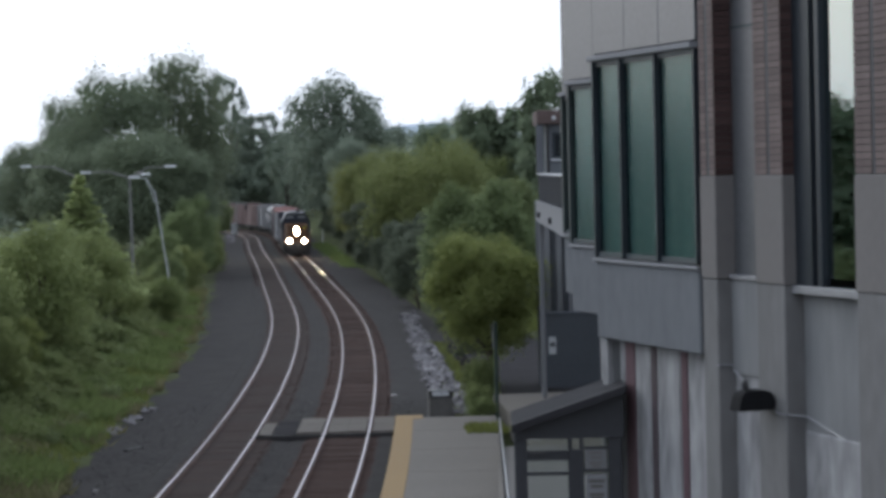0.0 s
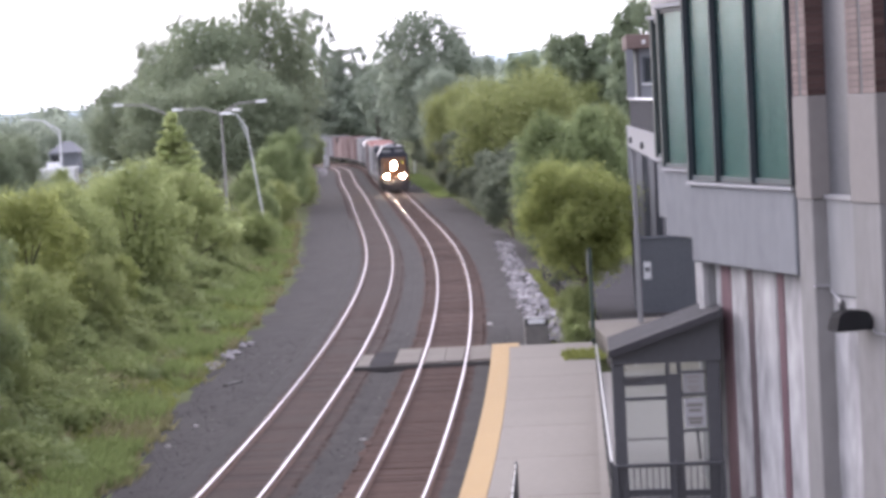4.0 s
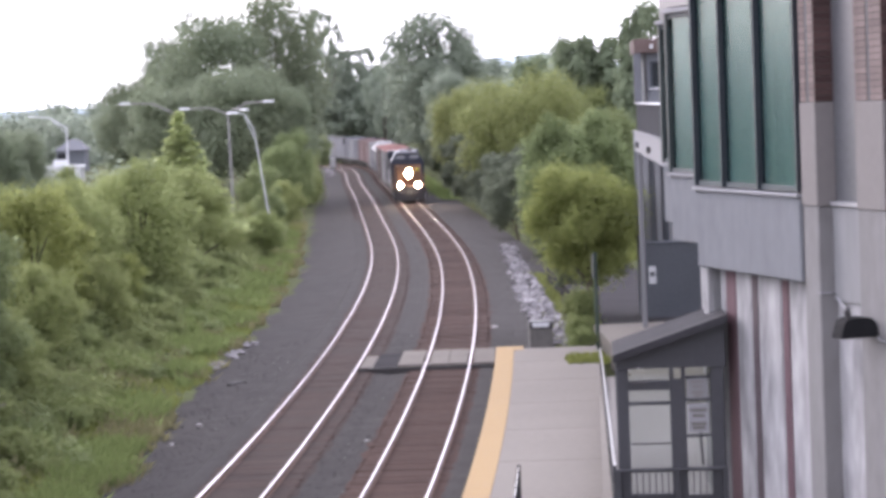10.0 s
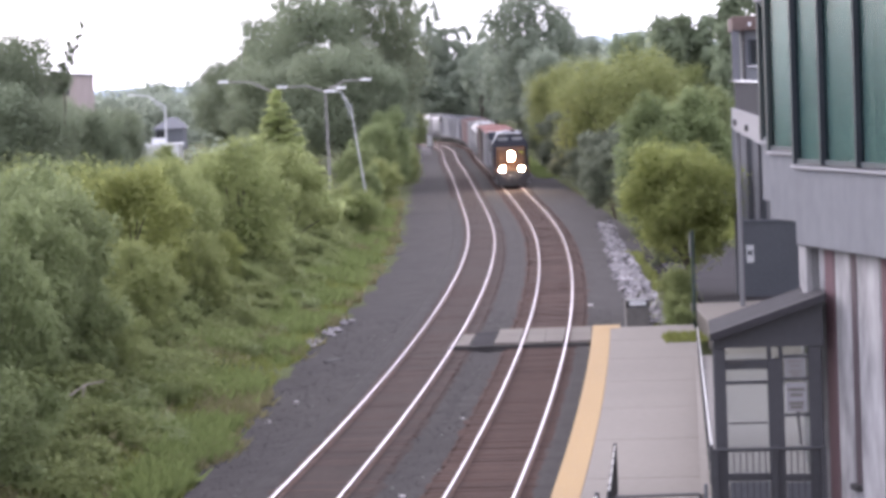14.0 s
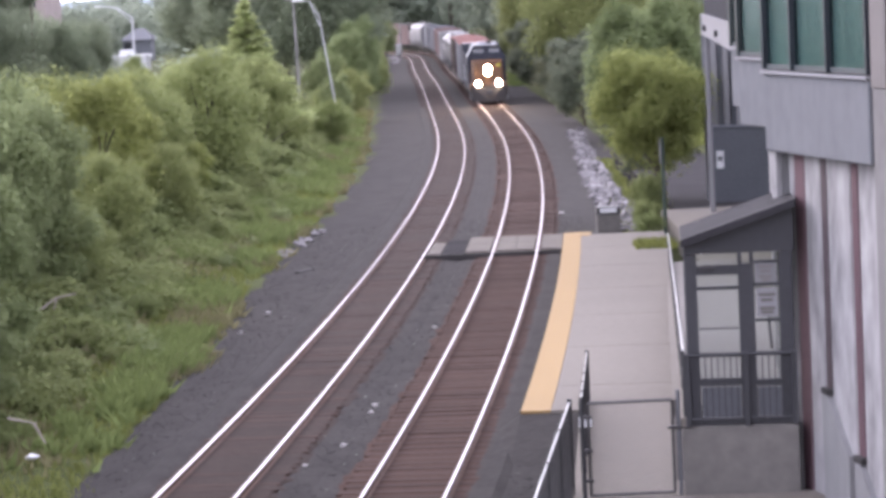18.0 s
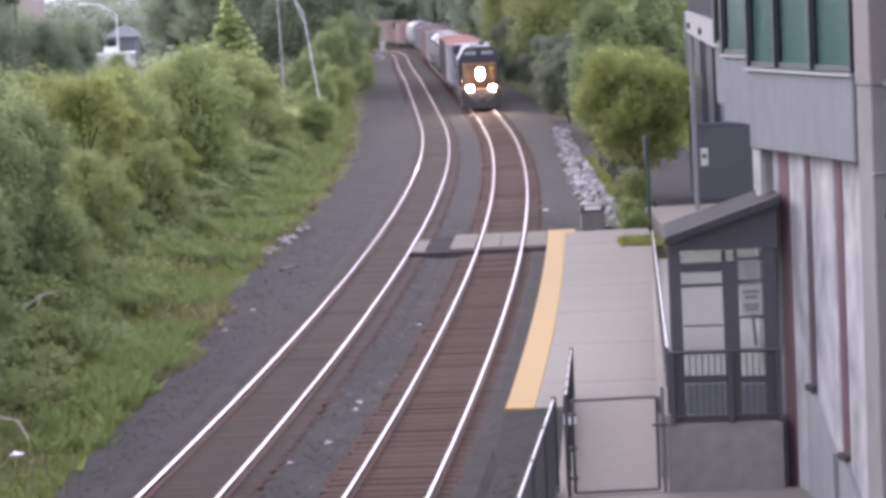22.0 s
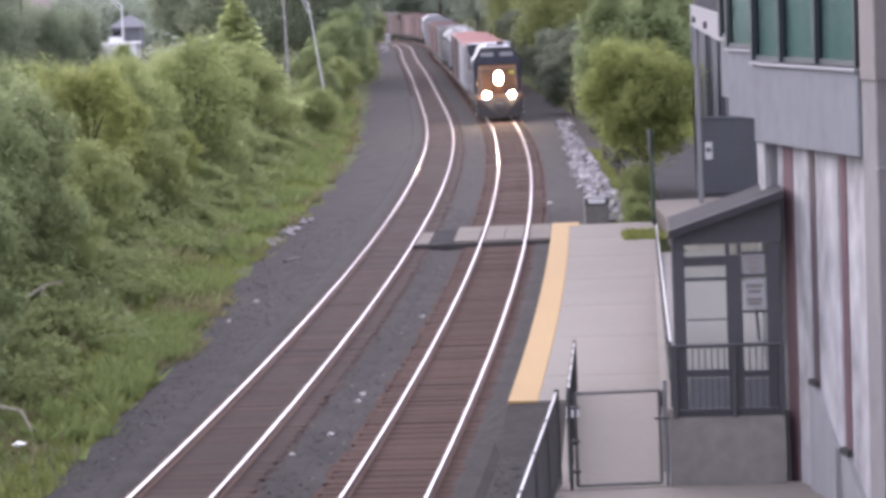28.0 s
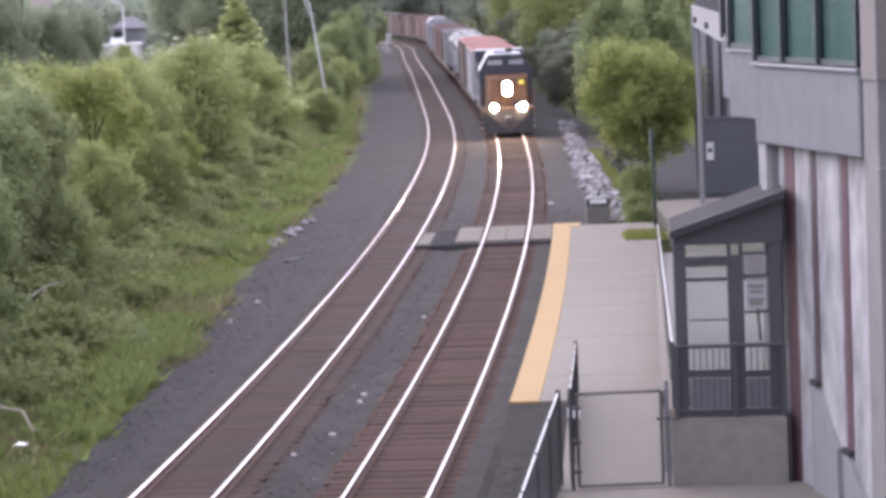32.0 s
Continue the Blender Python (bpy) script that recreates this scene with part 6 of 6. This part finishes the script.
for i in range(150):
    s = 8 + 118 * rp.random()
    away = rp.uniform(1.8, 6.0)
    o = gravel_left(s) - away
    p = on_line(s, o)
    z = float(land_height(np.array(o), s))
    k = rp.uniform(0.4, 1.0) * (0.45 + 0.32 * (away - 1.8))
    plant("low", p.x, p.y, z - 0.1, z + 1.2 * k, 1.25 * k, rp.uniform(0, 360))
for i in range(3):
    plant("low", 7.25 + rp.uniform(-0.35, 0.2), 83 + 2.6 * i, -0.2, 0.8 + rp.uniform(0, 0.5), 0.6, rp.uniform(0, 360))


# ---- grass and herbs ----
def blades(name, count, place, tall, material, seed, lean=0.35):
    """Upright leaf blades in one mesh; place gives arrays x, y, z."""
    rng = np.random.default_rng(seed)
    x, y, z = place(rng, count)
    h = tall * rng.uniform(0.4, 1.2, count)
    w = h * rng.uniform(0.10, 0.28, count)
    a = rng.uniform(0, 6.283, count)
    foot = np.stack([x, y, z - 0.03], 1)
    side = np.stack([np.cos(a), np.sin(a), 0 * a], 1) * w[:, None]
    tip = foot + np.stack([rng.normal(0, lean, count) * h, rng.normal(0, lean, count) * h, h], 1)
    return new(name, leaves(name, np.stack([foot - side, foot + side, tip], 1), material))


def spread(s0, s1, near, far, power=1.0):
    def place(rng, n):
        s = s0 + (s1 - s0) * rng.random(n) ** 1.25
        edge = np.interp(s, [-70, 5, 20, 40, 80, 125, 400], [2.7, 2.8, 3.5, 4.7, 5.0, 5.6, 5.6])
        wav = np.array([noise.noise((v * 0.25, 3.0, 0)) + 0.6 * noise.noise((v * 0.9, 7.0, 0)) for v in s]) * 0.55
        o = -(edge - 0.15 + near + wav + (far - near) * rng.random(n) ** power)
        h = np.interp(s, _s, _h)
        return np.interp(s, _s, _x) + np.cos(h) * o, np.interp(s, _s, _y) - np.sin(h) * o, land_height(o, s)
    return place


def clumped(place, shift=0.0):
    """Gathers what place() gives into patches."""
    def sift(rng, n):
        x, y, z = place(rng, 3 * n)
        v = np.array([noise.noise((a * 0.35 + shift, b * 0.2, 0)) + 0.5 * noise.noise((a * 1.1, b * 0.7 + shift, 3)) for a, b in zip(x, y)]) + rng.normal(0, 0.1, 3 * n)
        keep = np.sort(np.argsort(-v)[:n])
        return x[keep], y[keep], z[keep]
    return sift


tagged(blades("grass", 90000, spread(-8, 150, 0.1, 9.0), 0.24, GRASS_BLADE, 1), "rough green grass on the embankment slope", "grass", kind="stuff")
tagged(blades("weeds", 70000, clumped(spread(8, 135, 0.3, 7.5)), 0.46, HERB, 2, 0.5), "leafy green weeds on the slope", "weeds", kind="stuff")
tagged(blades("dry_grass", 26000, clumped(spread(-8, 150, -0.1, 6.0, 1.3), 50.0), 0.34, DRY_BLADE, 3, 0.6), "olive dry grass beside the ballast", "grass", kind="stuff")



def herb_bank(name, seed, mounds, count, near, far, tall, material, label):
    """Waist-high soft herbs as one mesh of many small mounds."""
    rng = np.random.default_rng(seed)
    x, y, z = clumped(spread(14, 128, near, far), 20.0 * seed)(rng, mounds)
    r = tall * rng.uniform(0.45, 1.0, mounds)
    ls = [(x[i], y[i], z[i] + 0.5 * r[i], r[i]) for i in range(mounds)]
    tagged(new(name, leaves(name, leaf_cloud(rng, ls, count, 0.075), material)), label, "weeds", kind="stuff")


herb_bank("tall_weeds", 1, 300, 56000, 2.2, 7.0, 0.75, LEAF_HERB, "tall soft olive-green weeds below the bushes")
herb_bank("tall_weeds", 2, 120, 24000, 1.2, 5.5, 0.42, LEAF_DIM, "dim green weeds in patches on the slope")
herb_bank("seed_heads", 3, 60, 5000, 1.5, 5.0, 0.5, DRY_BLADE, "faded brownish seed heads among the weeds")

def right_place(rng, n):
    s = 44 + 110 * rng.random(n)
    o = SPACING + np.where(s > 86, rng.uniform(7.6, 11.5, n), rng.uniform(3.6, 4.6, n))
    h = np.interp(s, _s, _h)
    return np.interp(s, _s, _x) + np.cos(h) * o, np.interp(s, _s, _y) - np.sin(h) * o, land_height(o, s)


tagged(blades("grass", 14000, right_place, 0.42, GRASS_BLADE, 4), "grass beyond the rocks beside the line", "grass", kind="stuff")
def verge_place(rng, n):
    s = 186 + 75 * rng.random(n)
    o = SPACING + 4.4 + rng.normal(0, 0.5, n)
    h = np.interp(s, _s, _h)
    return np.interp(s, _s, _x) + np.cos(h) * o, np.interp(s, _s, _y) - np.sin(h) * o, np.full(n, -0.28)


tagged(blades("weeds", 5000, verge_place, 0.34, HERB, 9), "thin strip of weeds along the shaded gravel", "weeds", kind="stuff")
patch = blades("grass_patch", 900, lambda g, n: (g.uniform(6.0, 7.3, n), g.uniform(76.8, 79.0, n), np.full(n, 0.2)), 0.22, GRASS_BLADE, 6)
tagged(patch, "patch of grass in a corner of the platform", "grass", kind="stuff")


def woods(name, seed, x0, x1, y0, y1, tops, count, size, label):
    """A far band of trees as one mesh."""
    rng = np.random.default_rng(seed)
    ls = []
    n = 46
    for i in range(n):
        x, y = rng.uniform(x0, x1), rng.uniform(y0, y1)
        t = tops * rng.uniform(0.75, 1.05)
        for z in np.arange(2, t, 2.6):
            ls.append((x + rng.normal(0, 1.4), y + rng.normal(0, 1.4), z, rng.uniform(2.0, 3.4)))
    return tagged(new(name, leaves(name, leaf_cloud(rng, ls, 2 * count, 0.74 * size), LEAF_HAZE)), label, "woods", kind="stuff")


woods("far_woods", 31, -150, -32, 430, 520, 10, 24000, 0.75, "distant line of woods in a hazy grey-green")
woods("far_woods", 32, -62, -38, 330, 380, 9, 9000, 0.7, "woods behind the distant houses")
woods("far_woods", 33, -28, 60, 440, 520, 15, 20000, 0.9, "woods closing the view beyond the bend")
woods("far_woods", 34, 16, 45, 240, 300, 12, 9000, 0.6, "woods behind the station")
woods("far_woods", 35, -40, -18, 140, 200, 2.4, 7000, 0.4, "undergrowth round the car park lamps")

# ---- brush and rubble beside the far tracks ----
for x, y, zt, r in ((-6.6, 222, 1.7, 1.4), (-6.6, 238, 1.6, 1.3), (-7.1, 255, 1.9, 1.5), (-7.7, 272, 2.0, 1.6), (-8.2, 292, 2.2, 1.7), (-9.4, 310, 3.0, 2.0)):
    plant("low", x, y, -0.5, zt, r, 53 * x)
rb = random.Random(17)
for i in range(14):
    y = rb.uniform(318, 350)
    r = stones("rock", 1, lambda g: (0, 0, 0), 0.25, 0.5, ROCK, 140 + i, 0.8)
    r.location = (-0.0205 * y + rb.uniform(-0.5, 0.5), y, -0.25)
    tagged(r, "pale rubble heaped beside the far tracks", "rock", "rubble beside the far tracks")

# ---- litter on the slope ----
for pts, lab in (([(-9.4, 48.6, 0.5), (-8.8, 48.2, 0.45), (-8.55, 48.0, 0.05)], "pale broken branch on the grass"), ([(-10.9, 61.4, 1.1), (-10.5, 62.0, 1.35), (-10.0, 62.2, 1.42)], "dead pale branch among the bushes"), ([(-10.5, 62.0, 1.35), (-10.6, 61.8, 0.8)], "short dead twig among the bushes")):
    br = thing("branch", Matrix(), lab, "branch")
    for a, b in zip(pts, pts[1:]):
        part("stick", Shape().tube(a, b, 0.035, 0.02, 6), DEAD_WOOD, br)
rag = stones("rag", 1, lambda g: (0, 0, 0), 0.16, 0.19, WHITE, 77, 0.5)
rag.location = (-8.73, 47.35, -0.1)
tagged(rag, "crumpled white litter on the grass", "litter")
for x, y, ln, tn in ((-5.04, 79.5, 0.9, 60), (-0.9, 70.5, 0.7, 20), (0.3, 60.0, 0.5, 80)):
    w = thing("plank", pose(x, y, -0.29, 0, 0, tn), "dark scrap of timber on the ballast", "plank")
    part("board", Shape().box(-ln / 2, ln / 2, -0.1, 0.1, 0, 0.06, 0.01), UNDER, w)


# ---- the train runs ----
def motions():
    for ob, behind in train:
        rows = []
        for t in range(0, 33, 2):
            s = train_at(t) + behind
            a, b = on_line(s + 2, SPACING), on_line(s + 15, SPACING)
            d = b - a
            p = on_line(s, SPACING)
            rows.append((t, pose(p.x, p.y, 0, 0, 0, -math.degrees(math.atan2(d.x, d.y)))))
        walk(ob, rows)


motions()
